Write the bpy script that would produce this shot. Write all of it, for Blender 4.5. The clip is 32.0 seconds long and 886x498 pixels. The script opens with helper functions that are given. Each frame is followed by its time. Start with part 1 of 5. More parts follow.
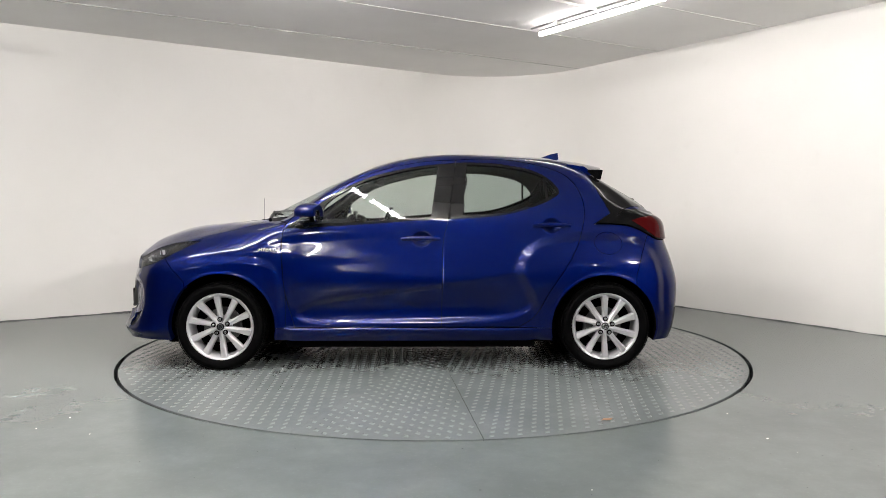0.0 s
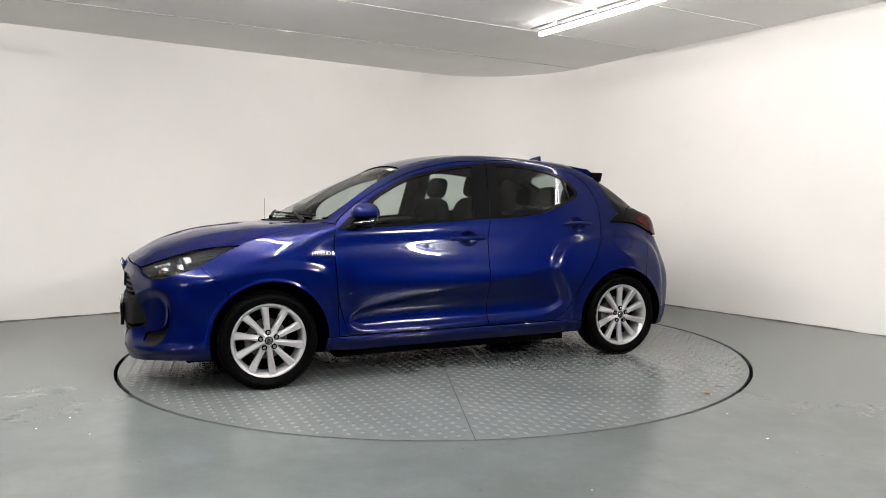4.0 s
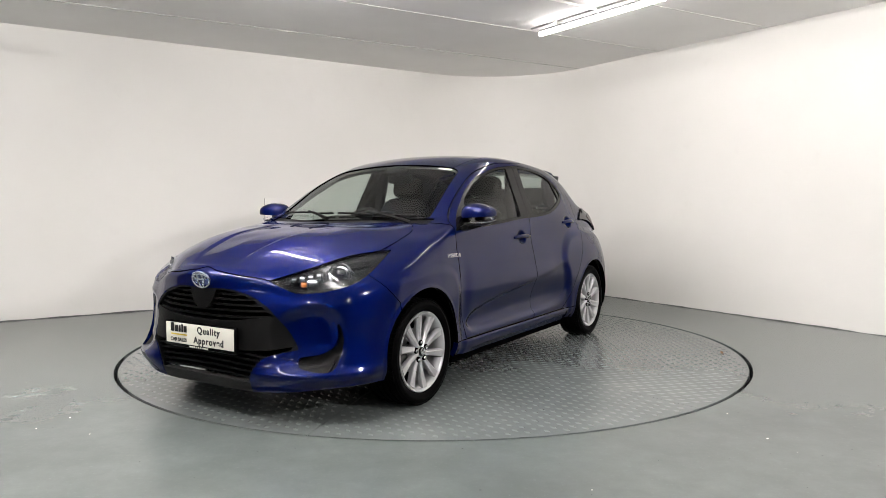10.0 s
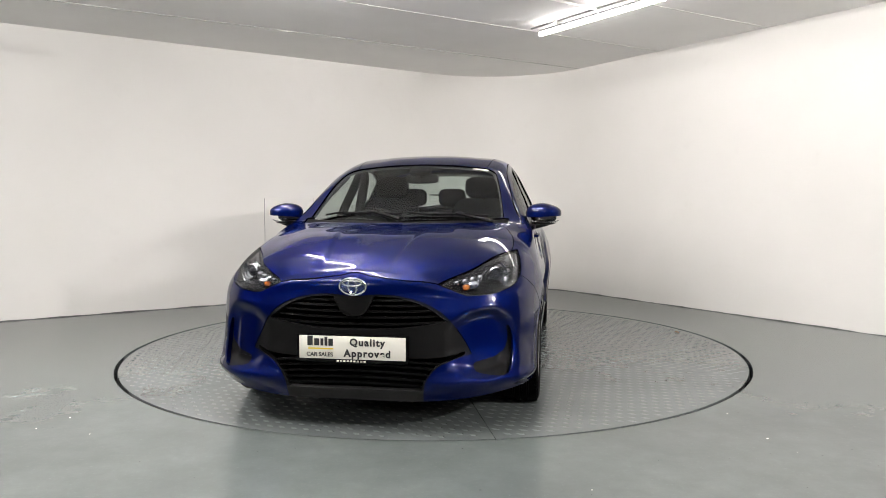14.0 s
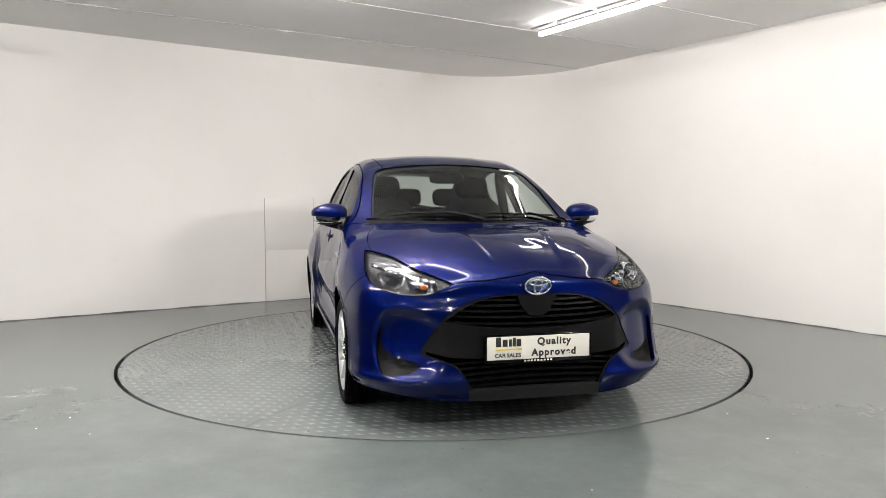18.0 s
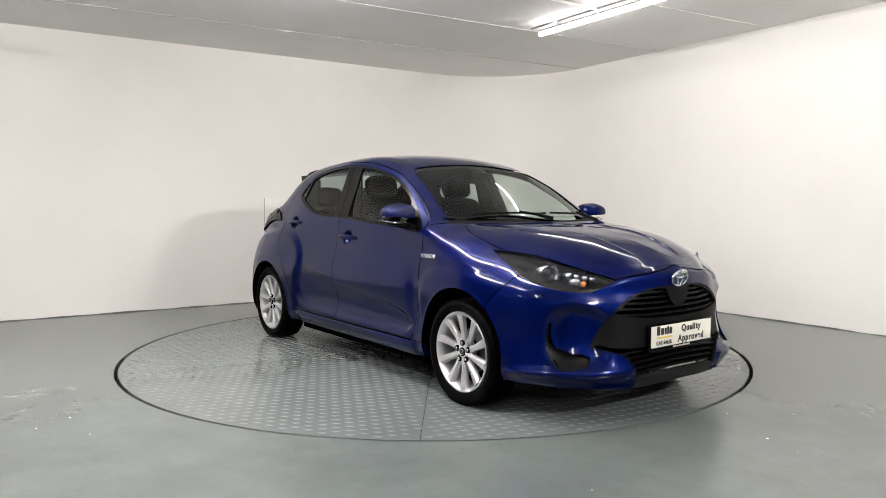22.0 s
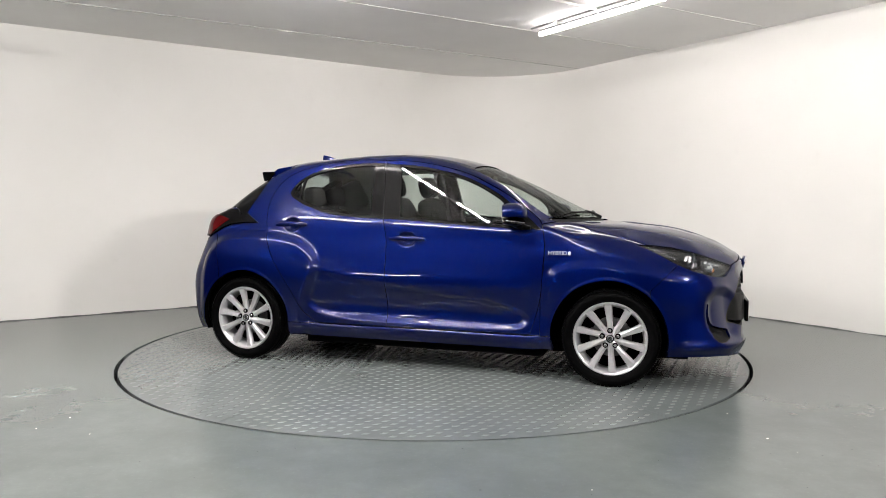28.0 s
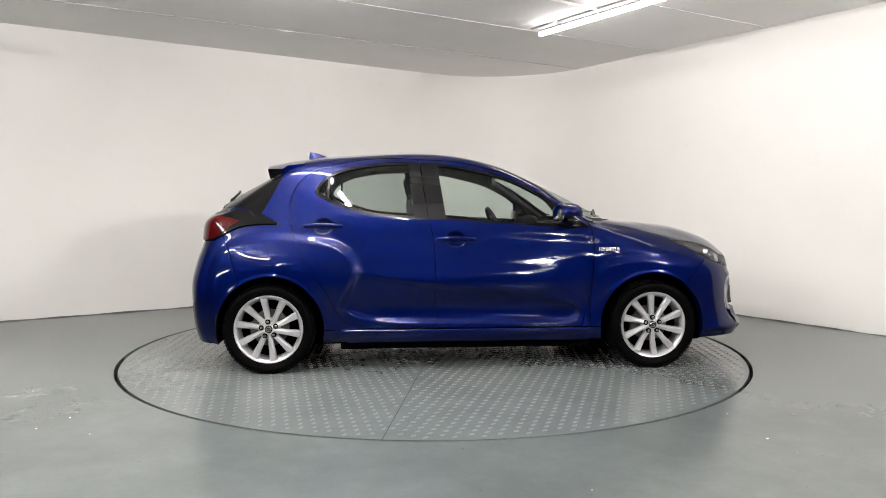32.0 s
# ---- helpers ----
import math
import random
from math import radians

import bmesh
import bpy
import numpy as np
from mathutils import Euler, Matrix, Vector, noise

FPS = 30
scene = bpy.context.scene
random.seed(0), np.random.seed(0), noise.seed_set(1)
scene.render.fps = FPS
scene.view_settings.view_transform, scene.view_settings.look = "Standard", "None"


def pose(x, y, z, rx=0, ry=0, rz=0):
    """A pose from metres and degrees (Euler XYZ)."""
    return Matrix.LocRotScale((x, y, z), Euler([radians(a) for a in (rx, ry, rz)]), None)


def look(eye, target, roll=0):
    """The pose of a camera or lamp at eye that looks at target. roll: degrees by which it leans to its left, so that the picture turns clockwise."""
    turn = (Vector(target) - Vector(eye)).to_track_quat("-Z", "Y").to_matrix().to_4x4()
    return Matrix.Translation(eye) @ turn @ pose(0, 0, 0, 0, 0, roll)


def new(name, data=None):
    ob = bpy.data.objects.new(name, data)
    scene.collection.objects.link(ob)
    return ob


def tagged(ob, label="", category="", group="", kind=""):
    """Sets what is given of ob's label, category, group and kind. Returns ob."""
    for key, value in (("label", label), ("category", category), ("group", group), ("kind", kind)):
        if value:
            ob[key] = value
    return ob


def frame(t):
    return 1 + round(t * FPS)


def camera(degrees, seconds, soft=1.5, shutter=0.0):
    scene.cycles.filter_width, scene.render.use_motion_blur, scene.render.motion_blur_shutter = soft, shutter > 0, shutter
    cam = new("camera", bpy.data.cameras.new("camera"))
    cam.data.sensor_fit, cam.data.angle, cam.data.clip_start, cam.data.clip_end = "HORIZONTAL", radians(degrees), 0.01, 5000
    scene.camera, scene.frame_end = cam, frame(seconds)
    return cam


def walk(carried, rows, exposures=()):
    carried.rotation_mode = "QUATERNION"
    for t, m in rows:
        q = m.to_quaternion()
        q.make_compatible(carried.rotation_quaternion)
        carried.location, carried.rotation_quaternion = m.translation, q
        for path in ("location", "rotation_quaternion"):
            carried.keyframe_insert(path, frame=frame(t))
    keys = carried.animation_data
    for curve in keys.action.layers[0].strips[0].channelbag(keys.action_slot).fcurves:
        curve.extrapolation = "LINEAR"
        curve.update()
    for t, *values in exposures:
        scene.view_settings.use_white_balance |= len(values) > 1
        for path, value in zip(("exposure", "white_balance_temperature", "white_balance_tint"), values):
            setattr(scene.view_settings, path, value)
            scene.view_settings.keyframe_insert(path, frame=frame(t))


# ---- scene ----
# A static camera watches a small blue hatchback turn on a flush turntable in a white photo bay.
cam = camera(63.2, 32.0, 0.7)
EYE = Vector((0.015, -5.579, 1.103))
CAMPOSE = look(EYE, EYE + Vector((0.00858, 0.99804, -0.06204)), 0.0)
walk(cam, [(0.0, CAMPOSE), (32.0, CAMPOSE)], [(0.0, 0.0), (32.0, 0.0)])

ROOM = 33.0          # the bay's axes, turned against the camera's
CEIL = 2.775
WALL_Q, WALL_P = 3.2, 3.36
BACK_Q, BACK_P = -15.6, -13.6
END_P, END_Q = -5.0, -4.3      # where the white walls stop and the dim hall goes on
CORNER = 1.35
TABLE_R = 2.276
C33, S33 = math.cos(radians(ROOM)), math.sin(radians(ROOM))


def bay(p, q, z=0.0):
    """A point of the bay's own axes in the world."""
    return Vector((p * C33 - q * S33, p * S33 + q * C33, z))


# ---- light ----
world = bpy.data.worlds.new("world")
scene.world = world
world.use_nodes = True
world.node_tree.nodes["Background"].inputs[0].default_value = (0.8, 0.85, 0.9, 1)
world.node_tree.nodes["Background"].inputs[1].default_value = 0.05
TUBE_POWER = 116.0
# rows of tubes over the bay: place across it, height, share of the power, half width of the housing, starts along it
# out of view: the 2.58 rows, added and hung low to brighten walls and ceiling
ROWS = ((1.54, 2.70, 0.27, 0.020, (-0.95, -2.60)), (-1.54, 2.58, 1.85, 0.013, (-0.95, -2.60)), (-3.7, 2.58, 2.0, 0.013, (-0.95, -2.60)))
TUBES = tuple((bay(p, q + 0.755, z), ROOM, w, hood, 0.755) for p, z, w, hood, starts in ROWS for q in starts)
# a short bright lamp, unseen, set across the open end of the bay for the car's shadow on the wall
TUBES += ((bay(0.7, -6.4, 2.66), ROOM + 90, 18.0, 0.013, 0.32),)
# unseen tubes added for the hall behind: their middle, heading and share
TUBES += tuple((Vector((x, y, 2.70)), turn, w, 0.013, 0.755) for x, y, turn, w in ((-1.7, -7.4, -14.0, 2.2), (3.0, -9.0, 20.0, 2.2), (-6.5, -7.5, 60.0, 2.2)))


# ---- materials ----
def material(name, colour, rough=0.5, metal=0.0, **more):
    m = bpy.data.materials.new(name)
    m.use_nodes = True
    b = m.node_tree.nodes["Principled BSDF"]
    b.inputs["Base Color"].default_value = (*colour, 1)
    b.inputs["Roughness"].default_value = rough
    b.inputs["Metallic"].default_value = metal
    for k, v in more.items():
        b.inputs[k.replace("_", " ")].default_value = v
    return m


def nodes_of(m):
    t = m.node_tree
    return t, t.nodes, t.links, t.nodes["Principled BSDF"]


def coords(m, scale=1.0):
    t, n, l, b = nodes_of(m)
    c = n.new("ShaderNodeTexCoord")
    mp = n.new("ShaderNodeMapping")
    mp.inputs["Scale"].default_value = (scale, scale, scale) if isinstance(scale, (int, float)) else scale
    l.new(c.outputs["Object"], mp.inputs["Vector"])
    return mp.outputs[0]


def noise_node(m, scale, detail=4.0, rough=0.55, vec=None):
    t, n, l, b = nodes_of(m)
    k = n.new("ShaderNodeTexNoise")
    k.inputs["Scale"].default_value, k.inputs["Detail"].default_value = scale, detail
    k.inputs["Roughness"].default_value = rough
    l.new(vec if vec else coords(m), k.inputs["Vector"])
    return k.outputs["Fac"]


def ramp(m, fac, stops):
    t, n, l, b = nodes_of(m)
    r = n.new("ShaderNodeValToRGB")
    while len(r.color_ramp.elements) < len(stops):
        r.color_ramp.elements.new(0.5)
    for e, (p, c) in zip(r.color_ramp.elements, stops):
        e.position, e.color = p, (*c, 1) if len(c) == 3 else c
    l.new(fac, r.inputs[0])
    return r.outputs[0]


def mix(m, a, b_, fac, kind="MIX"):
    t, n, l, b = nodes_of(m)
    x = n.new("ShaderNodeMix")
    x.data_type, x.blend_type = "RGBA", kind
    for s, v in ((0, fac), (6, a), (7, b_)):
        if isinstance(v, (int, float)):
            x.inputs[s].default_value = v
        elif isinstance(v, tuple):
            x.inputs[s].default_value = (*v, 1)
        else:
            l.new(v, x.inputs[s])
    return x.outputs[2]


def bump(m, fac, strength=0.2, dist=0.01):
    t, n, l, b = nodes_of(m)
    k = n.new("ShaderNodeBump")
    k.inputs["Strength"].default_value, k.inputs["Distance"].default_value = strength, dist
    l.new(fac, k.inputs["Height"])
    return k.outputs[0]


def to(m, out, socket):
    t, n, l, b = nodes_of(m)
    l.new(out, b.inputs[socket])


def grey(v):
    return (v, v, v)


def wall_paint():
    m = material("white_wall_paint", (0.80, 0.785, 0.755), 0.6)
    big = noise_node(m, 0.7, 3)
    fine = noise_node(m, 6.0, 6)
    c = mix(m, (0.815, 0.80, 0.765), (0.77, 0.755, 0.72), ramp(m, big, [(0.35, grey(0)), (0.7, grey(1))]))
    c = mix(m, c, (0.72, 0.70, 0.66), ramp(m, fine, [(0.62, grey(0)), (0.8, grey(0.25))]))
    to(m, c, "Base Color")
    to(m, bump(m, noise_node(m, 5.0, 5), 0.12, 0.02), "Normal")
    return m


def ceiling_paint():
    m = material("ceiling_paint", (0.86, 0.85, 0.83), 0.8)
    big = noise_node(m, 0.9, 3)
    to(m, mix(m, (0.88, 0.87, 0.85), (0.83, 0.82, 0.80), ramp(m, big, [(0.35, grey(0)), (0.7, grey(1))])), "Base Color")
    to(m, bump(m, noise_node(m, 9.0, 4), 0.08, 0.01), "Normal")
    return m


def floor_paint(name, light, dark, rough):
    m = material(name, light, rough)
    big = noise_node(m, 0.5, 1, 0.4)
    fine = noise_node(m, 60.0, 3)
    c = mix(m, light, dark, ramp(m, big, [(0.1, grey(0)), (0.9, grey(1))]))
    c = mix(m, c, tuple(v * 0.70 for v in dark), ramp(m, noise_node(m, 1.3, 5, 0.65), [(0.35, grey(0)), (0.75, grey(0.8))]))
    c = mix(m, c, tuple(v * 0.80 for v in dark), ramp(m, noise_node(m, 9.0, 8, 0.75), [(0.3, grey(0)), (1.0, grey(0.8))]))
    c = mix(m, c, tuple(min(1, v * 1.22) for v in light), ramp(m, fine, [(0.6, grey(0)), (0.8, grey(0.3))]))
    to(m, c, "Base Color")
    to(m, bump(m, noise_node(m, 30.0, 3), 0.04, 0.002), "Normal")
    return m


def car_paint():
    """Deep blue metallic flake under clear lacquer."""
    m = material("blue_metallic_paint", (0.0004, 0.004, 0.055), 0.50, 0.78, Specular_IOR_Level=0.0, Coat_Weight=1.0, Coat_Roughness=0.010, Coat_IOR=1.34)
    t, n, l, b = nodes_of(m)
    b.inputs["Specular Tint"].default_value = (0.004, 0.03, 0.36, 1)
    v = n.new("ShaderNodeTexVoronoi")
    v.inputs["Scale"].default_value = 900.0
    l.new(coords(m), v.inputs["Vector"])
    to(m, mix(m, (0.0002, 0.0028, 0.039), (0.0004, 0.0051, 0.066), v.outputs["Color"]), "Base Color")
    return m


def pane(name, tint, gloss=0.035, rim=0.45):
    """Clear sheet glass: tinted see-through, with a gloss that grows towards grazing angles."""
    m = bpy.data.materials.new(name)
    m.use_nodes = True
    t = m.node_tree
    t.nodes.remove(t.nodes["Principled BSDF"])
    tr, gl, lw, mx = (t.nodes.new("ShaderNode" + k) for k in ("BsdfTransparent", "BsdfGlossy", "LayerWeight", "MixShader"))
    tr.inputs[0].default_value = (*tint, 1)
    gl.inputs["Roughness"].default_value = 0.01
    pw, sc = t.nodes.new("ShaderNodeMath"), t.nodes.new("ShaderNodeMath")
    pw.operation, pw.inputs[1].default_value = "POWER", 4.0
    sc.operation, sc.inputs[1].default_value, sc.inputs[2].default_value = "MULTIPLY_ADD", rim, gloss
    lw.inputs[0].default_value = 0.5
    t.links.new(lw.outputs["Facing"], pw.inputs[0])
    t.links.new(pw.outputs[0], sc.inputs[0])
    t.links.new(sc.outputs[0], mx.inputs[0])
    t.links.new(tr.outputs[0], mx.inputs[1])
    t.links.new(gl.outputs[0], mx.inputs[2])
    t.links.new(mx.outputs[0], t.nodes["Material Output"].inputs[0])
    return m


def glow(name, colour, strength):
    m = material(name, colour, 0.5)
    b = m.node_tree.nodes["Principled BSDF"]
    b.inputs["Emission Color"].default_value = (*colour, 1)
    b.inputs["Emission Strength"].default_value = strength
    return m


def rubber():
    m = material("tyre_rubber", (0.0014, 0.0014, 0.0015), 0.5, Specular_IOR_Level=0.025)
    to(m, bump(m, noise_node(m, 160.0, 3), 0.15, 0.002), "Normal")
    return m


def silver():
    m = material("silver_wheel_paint", (0.5, 0.5, 0.51), 0.30, 0.6)
    to(m, mix(m, (0.55, 0.55, 0.56), (0.46, 0.46, 0.47), noise_node(m, 14.0, 3)), "Base Color")
    return m


def plastic(name, v, rough, scale=220.0, tint=(1, 1, 1)):
    m = material(name, tuple(v * k for k in tint), rough, Specular_IOR_Level=0.5 if v > 0.04 else 0.09)
    to(m, bump(m, noise_node(m, scale, 3), 0.25, 0.002), "Normal")
    to(m, mix(m, tuple(v * 0.85 * k for k in tint), tuple(v * 1.2 * k for k in tint), noise_node(m, 9.0, 4)), "Base Color")
    return m


WALL, CEILING = wall_paint(), ceiling_paint()
FLOOR = floor_paint("grey_floor_paint", (0.140, 0.160, 0.154), (0.110, 0.127, 0.123), 0.22)
PLATE = floor_paint("worn_table_paint", (0.165, 0.182, 0.178), (0.122, 0.138, 0.138), 0.22)
LUG = floor_paint("worn_lug_paint", (0.215, 0.236, 0.230), (0.165, 0.185, 0.183), 0.16)
BLUE = car_paint()
DIMWALL = plastic("dark_grey_wall", 0.05, 0.8, 3.0)
GLASS = pane("window_glass", (0.75, 0.81, 0.78), 0.04)
PRIVACY = pane("rear_glass", (0.62, 0.68, 0.66))
LENS = pane("lamp_lens", (0.95, 0.96, 0.97), 0.02, 0.35)
BLACK = plastic("black_trim", 0.0025, 0.32, 300.0)
MATT = plastic("textured_black_plastic", 0.0034, 0.5, 420.0)
GLOSSBLACK = material("gloss_black", (0.002, 0.002, 0.0022), 0.06, Specular_IOR_Level=0.14)
# black underside parts, and the shade of gaps and recesses put into colour
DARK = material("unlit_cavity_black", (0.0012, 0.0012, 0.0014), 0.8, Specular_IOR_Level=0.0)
TYRE, SILVER = rubber(), silver()
CHROME = material("bright_chrome", (0.82, 0.83, 0.85), 0.08, 1.0)
IRON = plastic("cast_iron", 0.09, 0.5, 90.0)
CLOTH = plastic("black_seat_cloth", 0.004, 0.9, 60.0)
TRIM = plastic("dark_grey_cabin_plastic", 0.004, 0.6, 180.0)
HEADLINER = plastic("grey_headliner", 0.045, 0.95, 200.0)
WHITE = material("white_plate_film", (0.74, 0.72, 0.64), 0.35)
WHITEPAINT = material("white_enamel", (0.72, 0.71, 0.69), 0.4)
LAMPGREY = plastic("lamp_housing_enamel", 0.22, 0.5, 60.0)
INK = material("black_ink", (0.012, 0.012, 0.012), 0.5)
YELLOW = material("yellow_ink", (0.70, 0.52, 0.04), 0.5)
AMBER = material("amber_bulb", (0.45, 0.12, 0.015), 0.25, Coat_Weight=0.6)
RED = material("red_lamp_plastic", (0.035, 0.0008, 0.0012), 0.08, Specular_IOR_Level=0.15)
MIRROR = material("mirror_glass", (0.85, 0.86, 0.87), 0.02, 1.0)
TUBE = {w: glow("lit_tube", (1.0, 0.95, 0.935), TUBE_POWER * w) for w in sorted({t[2] for t in TUBES})}
# black for the shade in the table's gap, and for dark grit
GAPBLACK = material("ring_gap_black", (0.006, 0.006, 0.006), 0.7)


# ---- mesh helpers ----
def link(name, me, mats, parent=None, label="", category="", kind="", group=""):
    for k in (mats if isinstance(mats, (list, tuple)) else [mats]):
        me.materials.append(k)
    ob = new(name, me)
    if parent:
        ob.parent = parent
    return tagged(ob, label, category, group, kind)


def part(name, bm, mat, parent, label="", smooth=True):
    me = bpy.data.meshes.new(name)
    bm.normal_update()
    bm.to_mesh(me)
    bm.free()
    for f in me.polygons:
        f.use_smooth = smooth
    if smooth:
        me.set_sharp_from_angle(angle=radians(38))
    return link(name, me, mat, parent, label)


def box(bm, lo, hi, bevel=0.0, m=None, seg=2):
    geo = bmesh.ops.create_cube(bm, size=1.0)["verts"]
    size = [b - a for a, b in zip(lo, hi)]
    mid = [(a + b) / 2 for a, b in zip(lo, hi)]
    bmesh.ops.transform(bm, matrix=Matrix.Translation(mid) @ Matrix.Diagonal((*size, 1)), verts=geo)
    if bevel:
        edges = list({e for v in geo for e in v.link_edges})
        geo = bmesh.ops.bevel(bm, geom=edges, offset=bevel, segments=seg, affect="EDGES", profile=0.5)["verts"]
    if m:
        bmesh.ops.transform(bm, matrix=m, verts=geo)
    return geo


def slab(bm, outline, z0, z1):
    """An upright prism over a plan outline, counterclockwise."""
    lo = [bm.verts.new((*p[:2], z0)) for p in outline]
    hi = [bm.verts.new((*p[:2], z1)) for p in outline]
    n = len(lo)
    bm.faces.new(hi)
    bm.faces.new(lo[::-1])
    for i in range(n):
        bm.faces.new((lo[i], lo[(i + 1) % n], hi[(i + 1) % n], hi[i]))


def lathe(bm, profile, steps=64, axis="y"):
    """Turns (radius, along) points round the y axis."""
    rows = []
    for r, a in profile:
        rows.append([bm.verts.new((r * math.cos(2 * math.pi * i / steps), a, r * math.sin(2 * math.pi * i / steps))) for i in range(steps)])
    for A, B in zip(rows, rows[1:]):
        for i in range(steps):
            j = (i + 1) % steps
            bm.faces.new((A[i], B[i], B[j], A[j]))
    return rows


def tube(bm, pts, radius, steps=10, cap=True):
    """A round bar along points."""
    pts = [Vector(p) for p in pts]
    rings = []
    for i, p in enumerate(pts):
        d = (pts[min(i + 1, len(pts) - 1)] - pts[max(i - 1, 0)]).normalized()
        side = d.cross(Vector((0, 0, 1)) if abs(d.z) < 0.9 else Vector((1, 0, 0))).normalized()
        up = side.cross(d)
        r = radius[i] if isinstance(radius, (list, tuple)) else radius
        rings.append([bm.verts.new(p + r * (math.cos(2 * math.pi * k / steps) * side + math.sin(2 * math.pi * k / steps) * up)) for k in range(steps)])
    for A, B in zip(rings, rings[1:]):
        for k in range(steps):
            j = (k + 1) % steps
            bm.faces.new((A[k], A[j], B[j], B[k]))
    if cap:
        bm.faces.new(rings[0][::-1])
        bm.faces.new(rings[-1])


# ---- the bay ----
def plan_outline(grow=0.0, arc=20):
    """The bay's inner outline in its own axes, with the round far corner; grown outwards for the walls' backs."""
    p1, q1, p0, q0 = WALL_P + grow, WALL_Q + grow, BACK_P - grow, BACK_Q - grow
    r = CORNER + grow
    pts = [(p0, q0), (p1, q0), (p1, END_Q)]
    cx, cy = WALL_P - CORNER, WALL_Q - CORNER
    pts += [(cx + r * math.cos(a), cy + r * math.sin(a)) for a in np.linspace(0, math.pi / 2, arc)]
    pts += [(END_P, q1), (p0, q1)]
    return pts


def wall_run(name, idx, label):
    ins, out = plan_outline(), plan_outline(0.2)
    bm = bmesh.new()
    i0, i1 = idx
    ks = [k % len(ins) for k in range(i0, i1 + 1)]
    rows = []
    for k in ks:
        a, b = bay(*ins[k]), bay(*out[k])
        rows.append([bm.verts.new((a.x, a.y, 0)), bm.verts.new((a.x, a.y, CEIL)), bm.verts.new((b.x, b.y, CEIL)), bm.verts.new((b.x, b.y, 0))])
    for A, B in zip(rows, rows[1:]):
        for i in range(4):
            j = (i + 1) % 4
            bm.faces.new((A[i], B[i], B[j], A[j]))
    bm.faces.new(rows[0])
    bm.faces.new(rows[-1][::-1])
    bmesh.ops.recalc_face_normals(bm, faces=bm.faces)
    ob = part(name, bm, WALL if name == "wall_far" else DIMWALL, None, label)
    return tagged(ob, kind="structure", category="wall")


def build_bay():
    n = len(plan_outline())
    wall_run("wall_far", (2, n - 2), "white painted plaster wall with a rounded far corner")
    # unseen walls, added dark so that the car's sides reflect little light
    wall_run("wall_east", (1, 2), "unseen dark grey wall added behind the bay to keep reflections dark")
    wall_run("wall_north", (n - 2, n - 1), "unseen dark grey wall added beside the bay to keep reflections dark")
    wall_run("wall_south", (0, 1), "unseen dark grey wall added to close the hall")
    wall_run("wall_west", (n - 1, n), "unseen dark grey wall added to close the hall")
    # floor: one sheet with a round hole for the table
    bm = bmesh.new()
    steps = 160
    ring_a = [bm.verts.new(((TABLE_R + 0.013) * math.cos(2 * math.pi * k / steps), (TABLE_R + 0.013) * math.sin(2 * math.pi * k / steps), 0)) for k in range(steps)]
    ring_b = []
    for k in range(steps):
        a = 2 * math.pi * k / steps
        d = 20.0
        ring_b.append(bm.verts.new((d * math.cos(a), d * math.sin(a), 0)))
    ring_c = [bm.verts.new((v.co.x, v.co.y, -0.12)) for v in ring_a]
    for k in range(steps):
        j = (k + 1) % steps
        bm.faces.new((ring_a[k], ring_b[k], ring_b[j], ring_a[j]))
        bm.faces.new((ring_c[k], ring_a[k], ring_a[j], ring_c[j]))
    tagged(part("floor", bm, FLOOR, None, "grey-green painted concrete floor with scuffs and specks"), kind="structure", category="floor")
    bm = bmesh.new()
    slab(bm, [(2.6 * math.cos(2 * math.pi * k / 48), 2.6 * math.sin(2 * math.pi * k / 48)) for k in range(48)], -0.2, -0.1)
    tagged(part("pit_floor", bm, GAPBLACK, None, "dark bottom of the turntable pit"), kind="structure", category="floor")
    bm = bmesh.new()
    slab(bm, [bay(p, q) for p, q in plan_outline(0.19)], CEIL, CEIL + 0.15)
    tagged(part("ceiling", bm, CEILING, None, "flat off-white ceiling of wide boards"), kind="structure", category="ceiling")


build_bay()
# ---- turntable ----
JOINTS = (-108.0, -84.0, -30.0, 22.0, 80.0, 142.0, 197.0)


